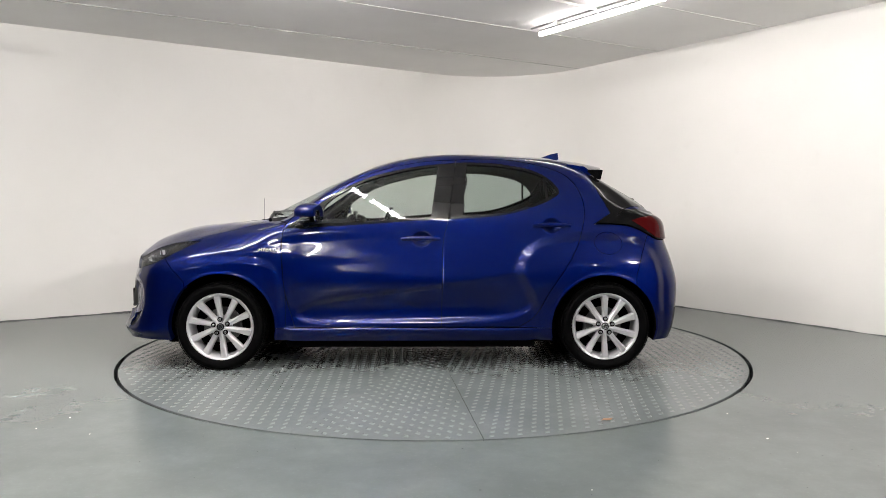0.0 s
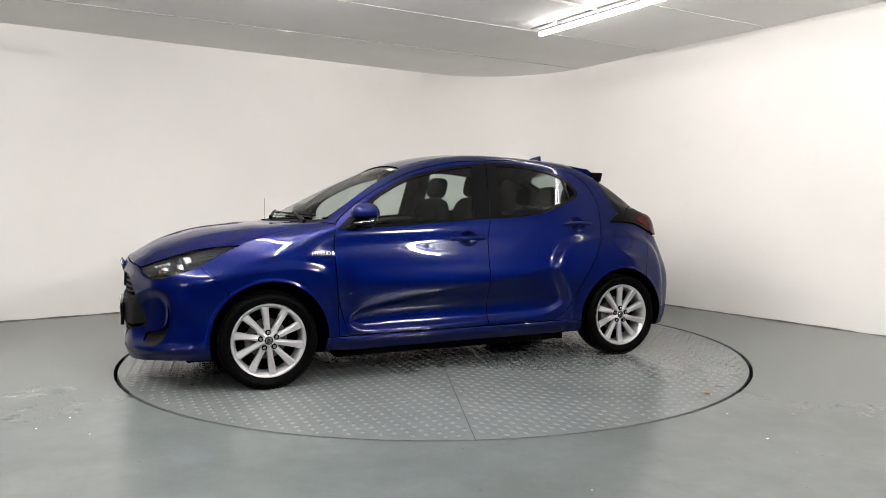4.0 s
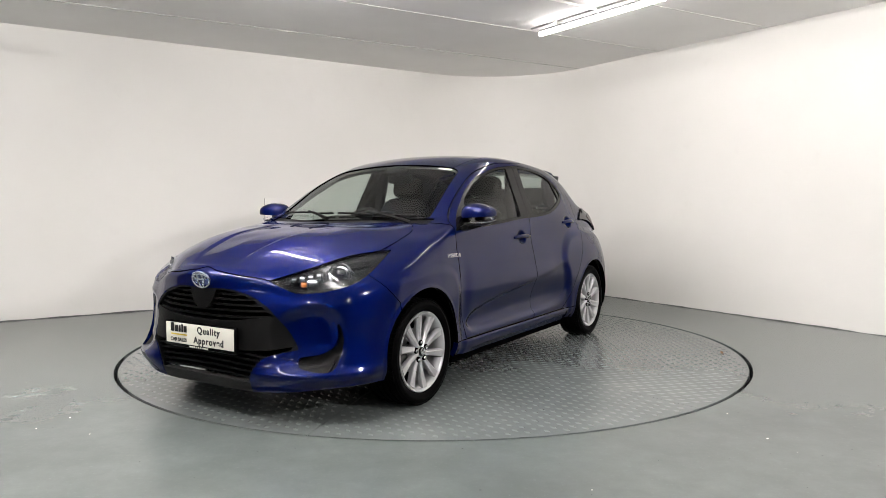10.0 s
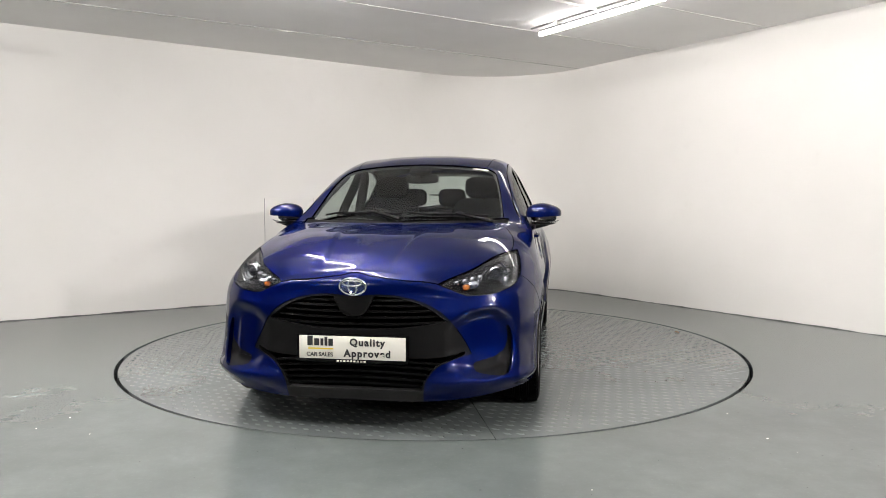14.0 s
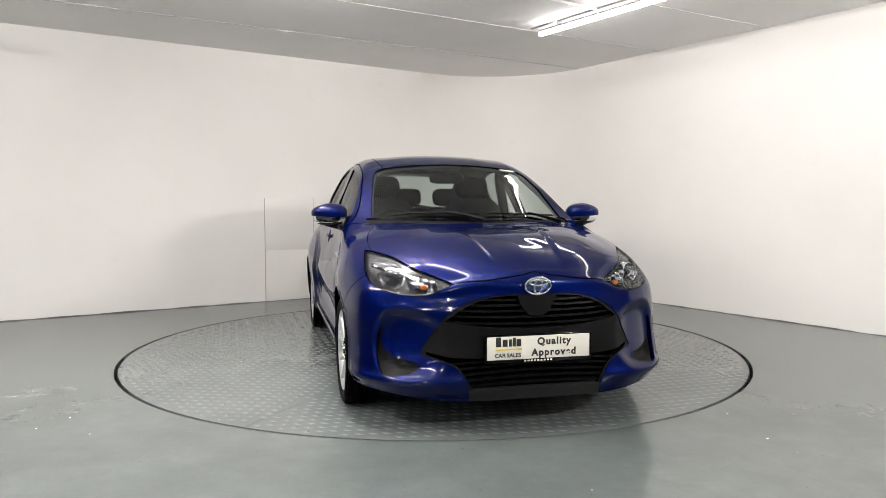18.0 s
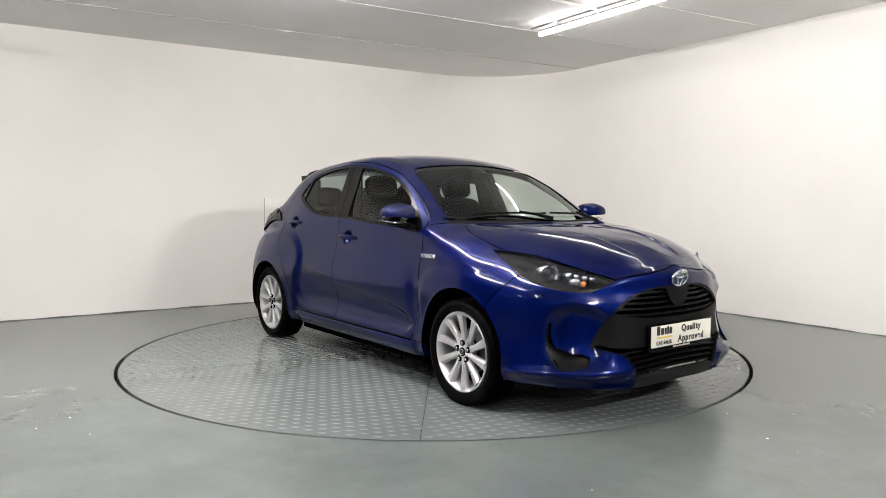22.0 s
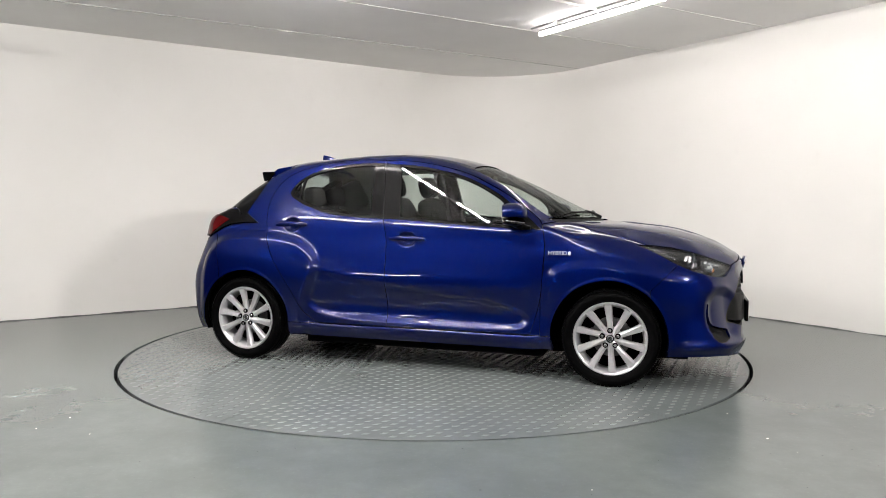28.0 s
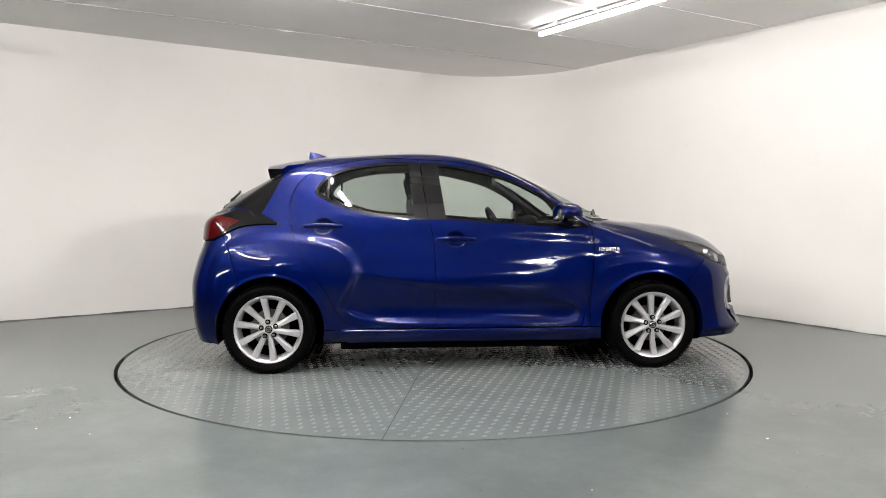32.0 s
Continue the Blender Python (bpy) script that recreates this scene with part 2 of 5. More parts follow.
def build_turntable():
    top = new("turntable")
    tagged(top, "round grey painted steel turntable with raised tread, flush with floor", "turntable")
    R = TABLE_R - 0.013
    lugs, faces = [], []
    for k, a in enumerate(JOINTS):
        b = JOINTS[(k + 1) % len(JOINTS)]
        b += 360 if b < a else 0
        n = max(6, int((b - a) / 2.5))
        g = math.degrees(0.0016 / R)
        arc = [radians(a + g + (b - a - 2 * g) * i / n) for i in range(n + 1)]
        mid = radians((a + b) / 2)
        tip = (0.003 * math.cos(mid), 0.003 * math.sin(mid))
        bm = bmesh.new()
        slab(bm, [tip] + [(R * math.cos(t), R * math.sin(t)) for t in arc], -0.03, -0.002)
        part("deck_plate", bm, PLATE, top, smooth=False)
        # raised tread lugs, each plate with its own direction
        turn = mid + radians((0, 90, 45)[k % 3])
        c, s = math.cos(turn), math.sin(turn)
        for i in range(-34, 35):
            for j in range(-60, 61):
                u, v = (i + 0.5 * (j % 2)) * 0.088, j * 0.05
                x, y = u * c - v * s, u * s + v * c
                r = math.hypot(x, y)
                if r > R - 0.04 or r < 0.05:
                    continue
                ang = math.degrees(math.atan2(y, x))
                d = (ang - a) % 360
                edge = min(math.sin(radians(min(d, 90))), math.sin(radians(min(max(b - a - d, -5), 90)))) * r
                if d > b - a or edge < 0.02:
                    continue
                w = turn + radians(24)
                L, B, h = 0.026, 0.015, 0.0022
                base = len(lugs)
                for px, py, pz in ((-L, 0, 0), (0, -B, 0), (L, 0, 0), (0, B, 0), (-L * .6, 0, h), (0, -B * .55, h), (L * .6, 0, h), (0, B * .55, h)):
                    lugs.append((x + px * math.cos(w) - py * math.sin(w), y + px * math.sin(w) + py * math.cos(w), pz - 0.002))
                faces += [tuple(base + q for q in f) for f in ((4, 5, 6, 7), (0, 1, 5, 4), (1, 2, 6, 5), (2, 3, 7, 6), (3, 0, 4, 7))]
    me = bpy.data.meshes.new("tread_lugs")
    me.from_pydata(lugs, [], faces)
    link("tread", me, LUG, top, "raised lozenge tread worn shiny", kind="stuff")
    # near-black ring round the edge: the shade of the gap put into colour
    bm = bmesh.new()
    lathe(bm, [(R - 0.001, -0.03), (R + 0.006, -0.008), (R + 0.006, -0.03)], 128)
    bmesh.ops.rotate(bm, verts=bm.verts, cent=(0, 0, 0), matrix=Matrix.Rotation(radians(90), 3, "X"))
    part("edge_gap_ring", bm, GAPBLACK, top)
    return top


# ---- the car's skin ----
# Long lines of the right half run from the nose's middle round the side to the tail's middle.
# Each row: back from the front axle, out from the middle, up from the ground.
LINES = [
    # bottom edge
    [(-.77, 0, .165), (-.765, .30, .165), (-.72, .52, .178), (-.60, .70, .195), (-.42, .81, .20), (-.12, .845, .20), (.18, .84, .20), (.40, .82, .20), (.75, .80, .20),
     (1.1, .80, .20), (1.5, .80, .20), (2.1, .80, .20), (2.5, .84, .20), (2.8, .835, .20), (2.98, .78, .20), (3.06, .58, .20), (3.08, .28, .20), (3.09, 0, .20)],
    [(-.795, 0, .24), (-.79, .30, .24), (-.75, .52, .25), (-.635, .71, .26), (-.44, .835, .27), (-.12, .862, .28), (.18, .858, .28), (.40, .845, .27), (.75, .838, .265),
     (1.1, .838, .265), (1.5, .838, .265), (2.1, .838, .27), (2.5, .862, .28), (2.8, .855, .28), (3.0, .795, .28), (3.09, .58, .28), (3.105, .28, .28), (3.11, 0, .28)],
    [(-.80, 0, .42), (-.785, .30, .42), (-.705, .52, .42), (-.60, .70, .42), (-.425, .825, .42), (-.12, .870, .42), (.18, .862, .42), (.40, .842, .42), (.75, .828, .42),
     (1.1, .828, .42), (1.5, .832, .42), (2.1, .848, .42), (2.5, .872, .42), (2.8, .866, .42), (3.02, .795, .42), (3.105, .57, .42), (3.115, .28, .42), (3.12, 0, .42)],
    [(-.795, 0, .58), (-.77, .30, .58), (-.69, .515, .56), (-.59, .69, .56), (-.42, .82, .57), (-.12, .870, .58), (.18, .864, .58), (.40, .850, .58), (.75, .852, .58),
     (1.1, .857, .58), (1.5, .861, .58), (2.1, .868, .58), (2.5, .874, .58), (2.8, .858, .58), (3.025, .782, .58), (3.105, .57, .58), (3.115, .28, .58), (3.12, 0, .58)],
    [(-.790, 0, .68), (-.745, .30, .67), (-.675, .50, .645), (-.575, .68, .655), (-.41, .805, .675), (-.12, .862, .70), (.18, .857, .71), (.40, .842, .72), (.75, .834, .72),
     (1.1, .836, .72), (1.5, .837, .72), (2.1, .850, .72), (2.5, .862, .72), (2.8, .835, .72), (3.0, .745, .72), (3.075, .56, .72), (3.09, .28, .72), (3.095, 0, .72)],
    [(-.778, 0, .74), (-.735, .30, .725), (-.665, .485, .695), (-.55, .665, .71), (-.375, .77, .745), (-.09, .840, .785), (.19, .843, .81), (.40, .824, .83), (.75, .811, .85),
     (1.1, .807, .86), (1.5, .804, .86), (2.1, .815, .86), (2.5, .812, .86), (2.8, .78, .86), (2.96, .71, .86), (3.03, .54, .86), (3.05, .28, .86), (3.055, 0, .86)],
    # belt, bonnet's lower edge
    [(-.745, 0, .778), (-.712, .28, .757), (-.645, .44, .732), (-.51, .62, .765), (-.30, .733, .811), (-.03, .782, .860), (.20, .803, .897), (.41, .80, .945), (.75, .79, .965),
     (1.1, .782, .985), (1.5, .770, 1.005), (2.1, .768, 1.03), (2.5, .758, .985), (2.8, .72, .99), (2.94, .67, .99), (3.02, .50, .97), (3.045, .27, .97), (3.05, 0, .97)],
    # window middle
    [(-.72, 0, .792), (-.68, .27, .785), (-.60, .41, .795), (-.43, .55, .84), (-.22, .645, .877), (.0, .700, .914), (.23, .722, .942), (.39, .745, .975), (.75, .715, 1.11),
     (1.1, .70, 1.18), (1.5, .685, 1.20), (2.12, .68, 1.22), (2.44, .67, 1.20), (2.66, .665, 1.12), (2.84, .64, 1.05), (2.96, .48, 1.03), (3.01, .25, 1.02), (3.035, 0, 1.01)],
    # roof rail
    [(-.68, 0, .818), (-.62, .22, .832), (-.50, .34, .865), (-.33, .43, .905), (-.15, .48, .935), (.03, .53, .962), (.24, .60, .983), (.42, .665, 1.012), (.76, .605, 1.230),
     (1.1, .585, 1.355), (1.5, .573, 1.412), (2.09, .572, 1.388), (2.38, .565, 1.345), (2.58, .56, 1.26), (2.76, .56, 1.15), (2.90, .46, 1.09), (2.98, .25, 1.06), (3.02, 0, 1.05)],
    [(-.60, 0, .862), (-.50, .12, .888), (-.38, .18, .922), (-.25, .23, .942), (-.10, .25, .957), (.02, .28, .973), (.15, .31, .990), (.29, .34, 1.05), (.72, .34, 1.262),
     (1.1, .34, 1.408), (1.5, .34, 1.462), (2.1, .34, 1.442), (2.43, .34, 1.398), (2.62, .33, 1.285), (2.80, .33, 1.185), (2.92, .27, 1.12), (2.98, .15, 1.09), (3.01, 0, 1.075)],
    # middle line
    [(-.50, 0, .895), (-.40, 0, .918), (-.30, 0, .937), (-.18, 0, .953), (-.08, 0, .965), (.02, 0, .975), (.12, 0, .990), (.25, 0, 1.05), (.70, 0, 1.275),
     (1.1, 0, 1.424), (1.5, 0, 1.477), (2.1, 0, 1.463), (2.44, 0, 1.416), (2.64, 0, 1.295), (2.82, 0, 1.195), (2.93, 0, 1.13), (2.98, 0, 1.105), (3.0, 0, 1.09)],
]
HUB_F, HUB_R, HUB_Z = 0.0, 2.56, 0.291
FLIP = np.array([1.0, -1.0, 1.0])


def spline_rows(P, knots, count):
    """Catmull-Rom through P[i] (any trailing shape) at the knots; P carries one ghost row at each end."""
    out = []
    for i in range(1, len(P) - 2):
        k0, k1, k2, k3 = knots[i - 1:i + 3]
        m1 = (P[i + 1] - P[i - 1]) / (k2 - k0) * (k2 - k1)
        m2 = (P[i + 2] - P[i]) / (k3 - k1) * (k2 - k1)
        for s in np.arange(count) / count:
            out.append((2 * s**3 - 3 * s**2 + 1) * P[i] + (s**3 - 2 * s**2 + s) * m1 + (-2 * s**3 + 3 * s**2) * P[i + 1] + (s**3 - s**2) * m2)
    out.append(P[-2])
    return np.array(out)


def smooth01(x):
    x = np.clip(x, 0, 1)
    return x * x * (3 - 2 * x)


def raised(X, Z, outline, width):
    """1 well inside a closed side outline, 0 outside, with a soft rim of that width."""
    sd = inside(curve2(outline), X.ravel(), Z.ravel()).reshape(X.shape)
    return smooth01(0.5 - sd / width)


WING_FLARE = [(-.75, .20), (-.75, .45), (-.62, .60), (-.30, .690), (0, .735), (.20, .735), (.345, .690), (.392, .585), (.400, .42), (.385, .20)]
HAUNCH = [(2.13, .20), (2.09, .42), (2.02, .56), (1.985, .68), (2.03, .775), (2.15, .850), (2.39, .885), (2.62, .880), (2.80, .84), (2.90, .72), (2.92, .50), (2.88, .20)]


SCOOP = [(.515, .375), (.57, .425), (.75, .468), (1.0, .505), (1.4, .555), (1.75, .600), (1.98, .640), (2.04, .56), (2.06, .44), (1.95, .365), (1.6, .335), (1.2, .326), (.8, .322), (.58, .330)]
HOLLOW = [(.38, .47), (.52, .555), (.62, .585), (.675, .575), (.718, .525), (.732, .42), (.722, .33), (.655, .298), (.55, .305), (.46, .345), (.40, .39)]


def press(P, N):
    """Pressed shapes of the panels, pushed along the skin: arch flares, door scoop, haunch, bonnet ridges."""
    X, H, Z = P[..., 0], np.abs(P[..., 1]), P[..., 2]
    side = smooth01((H - 0.55) / 0.2)
    rf = np.hypot(X - 0.012, Z - 0.295)
    rr = np.hypot(X - 2.546, Z - 0.292)
    # turned-out lips of the arches, the flares round them, and the haunch that swells out of the rear door
    d = 0.003 * smooth01((0.372 - rf) / 0.015) * side + 0.003 * smooth01((0.366 - rr) / 0.015) * side
    d += 0.008 * raised(X, Z, WING_FLARE, 0.065) * side * smooth01((X + 0.40) / 0.30)
    d -= 0.010 * np.exp(-((X - 0.47) / 0.06) ** 2 - ((Z - 0.50) / 0.20) ** 2) * side
    d += 0.020 * raised(X, Z, HAUNCH, 0.080) * side
    d -= 0.004 * np.exp(-((X - 1.88) / 0.15) ** 2 - ((Z - 0.66) / 0.14) ** 2) * side
    run = smooth01((X - 0.45) / 0.35) * smooth01((2.05 - X) / 0.40)
    d -= 0.010 * np.exp(-((Z - 0.40 - 0.05 * (X - 1.0)) / 0.075) ** 2) * run * side
    d -= 0.016 * raised(X, Z, SCOOP, 0.05) * smooth01((0.66 + 0.06 * X - Z) / 0.30) * side
    # bonnet: a middle field that stands proud between two creases
    hood = smooth01((0.08 - X) / 0.15) * smooth01((X + 0.74) / 0.2) * smooth01((Z - 0.75) / 0.08)
    ridge = 0.15 + 0.14 * (X + 0.7)
    d += 0.010 * smooth01((H - ridge) / 0.035) * hood * smooth01((0.62 - H) / 0.25)
    # the nose's corner: a hollow between a ledge under the lamp and the blade of the lip
    corner = smooth01((-0.30 - X) / 0.12) * smooth01((H - 0.42) / 0.15)
    d -= 0.030 * raised(H, Z, HOLLOW, 0.07) * corner
    d += 0.007 * np.exp(-((H - 0.61) / 0.09) ** 2 - ((Z - 0.598) / 0.026) ** 2) * smooth01((-0.25 - X) / 0.12)
    d += 0.012 * np.exp(-((Z - 0.262) / 0.028) ** 2) * smooth01((-0.34 - X) / 0.12) * smooth01((H - 0.33) / 0.08)
    # a fold along the door's foot
    d += 0.004 * np.exp(-((Z - 0.315) / 0.018) ** 2) * run * side
    # the side skirt stands proud under the doors, with a ledge on top
    d += 0.017 * smooth01((0.290 - Z) / 0.016) * smooth01((X - 0.40) / 0.08) * smooth01((2.12 - X) / 0.08) * side
    for hx, hz in ((1.335, 0.872), (2.205, 0.960)):
        e = ((X - hx) / 0.062) ** 2 + ((Z - hz) / 0.048) ** 2
        d -= 0.030 * smooth01(1.15 - e) * side
    return P + N * d[..., None]


def skin(nu=36, nv=22):
    """The right half of the body as a fine sheet: points and normals on a grid."""
    G = np.array(LINES, float)                       # lines, stations, xyz
    first = G[:, 1:2] * FLIP
    last = G[:, -2:-1] * FLIP
    G = np.concatenate([first, G, last], 1)
    step = np.linalg.norm(np.diff(G, axis=1), axis=2).mean(0)
    ku = np.concatenate([[0], np.cumsum(np.sqrt(step))])
    G = spline_rows(G.swapaxes(0, 1), ku, nu).swapaxes(0, 1)
    top = G[-2:-1] * FLIP
    low = 2 * G[:1] - G[1:2]
    G = np.concatenate([low, G, top], 0)
    step = np.linalg.norm(np.diff(G, axis=1 - 1), axis=2).mean(1)
    kv = np.concatenate([[0], np.cumsum(np.sqrt(step))])
    G = spline_rows(G, kv, nv)
    G[:, 0, 1] = G[:, -1, 1] = 0
    G[-1, :, 1] = 0
    N = grid_normals(G)
    G = press(G, N)
    G[:, 0, 1] = G[:, -1, 1] = 0
    G[-1, :, 1] = 0
    return G, grid_normals(G)


def grid_normals(G):
    E = np.concatenate([G[:, 1:2] * FLIP, G, G[:, -2:-1] * FLIP], 1)
    E = np.concatenate([2 * E[:1] - E[1:2], E, E[-2:-1] * FLIP], 0)
    du = E[1:-1, 2:] - E[1:-1, :-2]
    dv = E[2:, 1:-1] - E[:-2, 1:-1]
    N = np.cross(dv, du)
    return N / (np.linalg.norm(N, axis=2, keepdims=True) + 1e-12)


class Sheet:
    """Triangles with points and normals, that can be clipped by a signed value at the points."""

    def __init__(self, V, N, T):
        self.V, self.N, self.T = V, N, T

    def clip(self, f):
        """Keep where f < 0."""
        V, N, T = self.V, self.N, self.T
        f = np.where(np.abs(f) < 1e-9, 1e-9, f)
        s = f < 0
        c = s[T].sum(1)
        keep = T[c == 3]
        one, two = T[c == 1], T[c == 2]

        def lead(tri, flag):
            k = np.argmax(flag[tri], 1)
            i = np.arange(len(tri))
            return tri[i, k], tri[i, (k + 1) % 3], tri[i, (k + 2) % 3]
        a1, b1, c1 = lead(one, s)
        a2, b2, c2 = lead(two, ~s)
        edges = np.concatenate([np.stack(e, 1) for e in ((a1, b1), (a1, c1), (a2, b2), (a2, c2))])
        if len(edges) == 0:
            return Sheet(V, N, keep).tidy()
        edges.sort(1)
        uniq, inv = np.unique(edges, axis=0, return_inverse=True)
        inv = inv.ravel()
        i, j = uniq[:, 0], uniq[:, 1]
        w = (f[i] / (f[i] - f[j]))[:, None]
        V2 = V[i] + (V[j] - V[i]) * w
        N2 = N[i] + (N[j] - N[i]) * w
        N2 /= np.linalg.norm(N2, axis=1, keepdims=True) + 1e-12
        inv = inv + len(V)
        n1, n2 = len(one), len(two)
        p, q, r, t = inv[:n1], inv[n1:2 * n1], inv[2 * n1:2 * n1 + n2], inv[2 * n1 + n2:]
        T2 = np.concatenate([keep, np.stack([a1, p, q], 1), np.stack([r, b2, c2], 1), np.stack([r, c2, t], 1)])
        return Sheet(np.concatenate([V, V2]), np.concatenate([N, N2]), T2).tidy()

    def tidy(self):
        used = np.unique(self.T)
        m = np.full(len(self.V), -1)
        m[used] = np.arange(len(used))
        return Sheet(self.V[used], self.N[used], m[self.T] if len(self.T) else self.T)

    def push(self, d):
        return Sheet(self.V + self.N * (d[:, None] if isinstance(d, np.ndarray) else d), self.N, self.T)

    def both(self):
        """With its mirror image, joined along the middle."""
        V, N, T = self.V, self.N, self.T
        n = len(V)
        mid = np.abs(V[:, 1]) < 1e-5
        m = np.where(mid, np.arange(n), n + np.cumsum(~mid) - 1)
        N = N.copy()
        N[mid, 1] = 0
        return Sheet(np.concatenate([V, V[~mid] * FLIP]), np.concatenate([N, N[~mid] * FLIP]), np.concatenate([T, m[T][:, ::-1]]))

    def flip(self):
        return Sheet(self.V * FLIP, self.N * FLIP, self.T[:, ::-1])

    def rim(self):
        E = np.concatenate([self.T[:, [0, 1]], self.T[:, [1, 2]], self.T[:, [2, 0]]])
        key = np.sort(E, 1)
        _, inv, cnt = np.unique(key, axis=0, return_inverse=True, return_counts=True)
        return E[cnt[inv.ravel()] == 1]

    def make(self, name, mat, parent, label="", depth=0.012, edge=None):
        """A mesh object with turned-in edges of that depth; painted panels get near-black edges, the shut lines' shade
        put into colour.
        """
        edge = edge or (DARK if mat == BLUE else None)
        V, N, T = self.V, self.N, self.T
        if depth:
            E = self.rim()
            a, b = E[:, 0], E[:, 1]
            out = np.cross(V[b] - V[a], N[a])
            out /= np.linalg.norm(out, axis=1, keepdims=True) + 1e-12
            n, k = len(V), len(E)
            V = np.concatenate([V, V[a], V[b], V[b] - N[b] * depth, V[a] - N[a] * depth])
            N = np.concatenate([N, out, out, out, out])
            i = np.arange(k)
            A, B, C, D = n + i, n + k + i, n + 2 * k + i, n + 3 * k + i
            T = np.concatenate([T, np.stack([A, D, C], 1), np.stack([A, C, B], 1)])
        me = bpy.data.meshes.new(name)
        me.from_pydata(V.tolist(), [], T.tolist(), shade_flat=False)
        if depth:
            flags = np.zeros(len(T), np.int32)
            flags[-2 * k:] = 1
            me.polygons.foreach_set("material_index", flags)
        me.normals_split_custom_set_from_vertices(N.tolist())
        return link(name, me, [mat, edge or mat], parent, label)


def grid_sheet(G, N):
    nv, nu = G.shape[:2]
    i = np.arange(nv * nu).reshape(nv, nu)
    a, b, c, d = i[:-1, :-1].ravel(), i[:-1, 1:].ravel(), i[1:, 1:].ravel(), i[1:, :-1].ravel()
    T = np.concatenate([np.stack([a, c, b], 1), np.stack([a, d, c], 1)])
    return Sheet(G.reshape(-1, 3), N.reshape(-1, 3), T)


def curve2(pts, closed=True, per=8):
    """A smooth line through plan points; a point given twice stays a corner."""
    P = np.array(pts, float)
    n = len(P)
    out = []
    for i in range(n if closed else n - 1):
        p0, p1, p2, p3 = (P[(i + k) % n] if closed else P[min(max(i + k, 0), n - 1)] for k in (-1, 0, 1, 2))
        if np.allclose(p1, p2):
            continue
        k = max(np.linalg.norm(p2 - p1), 1e-6)
        k0 = max(np.linalg.norm(p1 - p0), 1e-6)
        k3 = max(np.linalg.norm(p3 - p2), 1e-6)
        m1 = (p2 - p0) / (k + k0) * k if k0 > 1e-5 else p2 - p1
        m2 = (p3 - p1) / (k + k3) * k if k3 > 1e-5 else p2 - p1
        for s in np.arange(per) / per:
            out.append((2 * s**3 - 3 * s**2 + 1) * p1 + (s**3 - 2 * s**2 + s) * m1 + (-2 * s**3 + 3 * s**2) * p2 + (s**3 - s**2) * m2)
    if not closed:
        out.append(P[-1])
    return np.array(out)


def inside(outline, x, y):
    """Signed distance to a closed outline: negative within."""
    P = np.stack([x, y], -1)
    A, B = outline, np.roll(outline, -1, 0)
    lo, hi = outline.min(0) - 0.08, outline.max(0) + 0.08
    near = np.all((P > lo) & (P < hi), 1)
    d = np.full(len(P), 0.08)
    Q = P[near]
    AB = B - A
    w = np.clip(((Q[:, None] - A) * AB).sum(2) / ((AB * AB).sum(1) + 1e-15), 0, 1)
    dist = np.linalg.norm(Q[:, None] - (A + w[..., None] * AB), axis=2).min(1)
    cross = (A[:, 1] > Q[:, None, 1]) != (B[:, 1] > Q[:, None, 1])
    xi = A[:, 0] + (Q[:, None, 1] - A[:, 1]) * AB[:, 0] / np.where(AB[:, 1] == 0, 1e-15, AB[:, 1])
    odd = (cross & (Q[:, None, 0] < xi)).sum(1) % 2 == 1
    d[near] = np.where(odd, -dist, dist)
    return d
# ---- the car ----
SIDE, FRONT, TOP, DIAG = "side", "front", "top", "diagonal"


def flat(sh, view):
    X, H, Z = sh.V[:, 0], sh.V[:, 1], sh.V[:, 2]
    return {SIDE: (X, Z), FRONT: (H, Z), TOP: (X, H), DIAG: (X + H, Z)}[view]


GAP = 0.0024


def cut(sh, outline, view, where=None, gap=GAP):
    """Splits a sheet along an outline: (the piece within, the rest), with a shut line between them."""
    f = inside(np.asarray(outline, float), *flat(sh, view))
    if where is not None:
        f = np.where(where(sh.V), f, np.abs(f) + 0.01)
    return sh.clip(f + gap), sh.clip(-f + gap)


car = new("car")
tagged(car, "metallic blue five-door small hatchback with silver wheels on the turntable", "car")
CAR_AT = Vector((-1.422, 0.015, 0.0))

DLO = curve2([(.43, .943), (.43, .943), (.67, .953), (.97, .970), (1.41, 1.0), (1.73, 1.014), (1.92, 1.036), (2.07, 1.078), (2.2, 1.130), (2.268, 1.185), (2.205, 1.275),
              (2.087, 1.338), (1.965, 1.366), (1.81, 1.386), (1.637, 1.391), (1.456, 1.379), (1.31, 1.364), (1.156, 1.334), (.963, 1.282), (.77, 1.190), (.640, 1.103), (.52, 1.015)])
PANE_F = curve2([(.64, .975), (.64, .975), (1.0, .990), (1.398, 1.018), (1.398, 1.018), (1.446, 1.364), (1.446, 1.364), (1.31, 1.349), (1.157, 1.318), (.963, 1.265), (.78, 1.175), (.69, 1.105)])
PANE_R = curve2([(1.612, 1.030), (1.612, 1.030), (1.73, 1.034), (1.92, 1.055), (2.065, 1.097), (2.178, 1.143), (2.178, 1.143), (2.165, 1.288), (2.165, 1.288), (2.09, 1.320), (1.965, 1.349), (1.81, 1.369), (1.642, 1.373), (1.642, 1.373)])
PANE_Q = curve2([(2.193, 1.150), (2.193, 1.150), (2.22, 1.163), (2.250, 1.190), (2.215, 1.250), (2.182, 1.275), (2.182, 1.275)])
DOOR_TOP = [(.656, 1.150), (.769, 1.215), (.961, 1.306), (1.157, 1.362), (1.352, 1.397), (1.571, 1.409)]
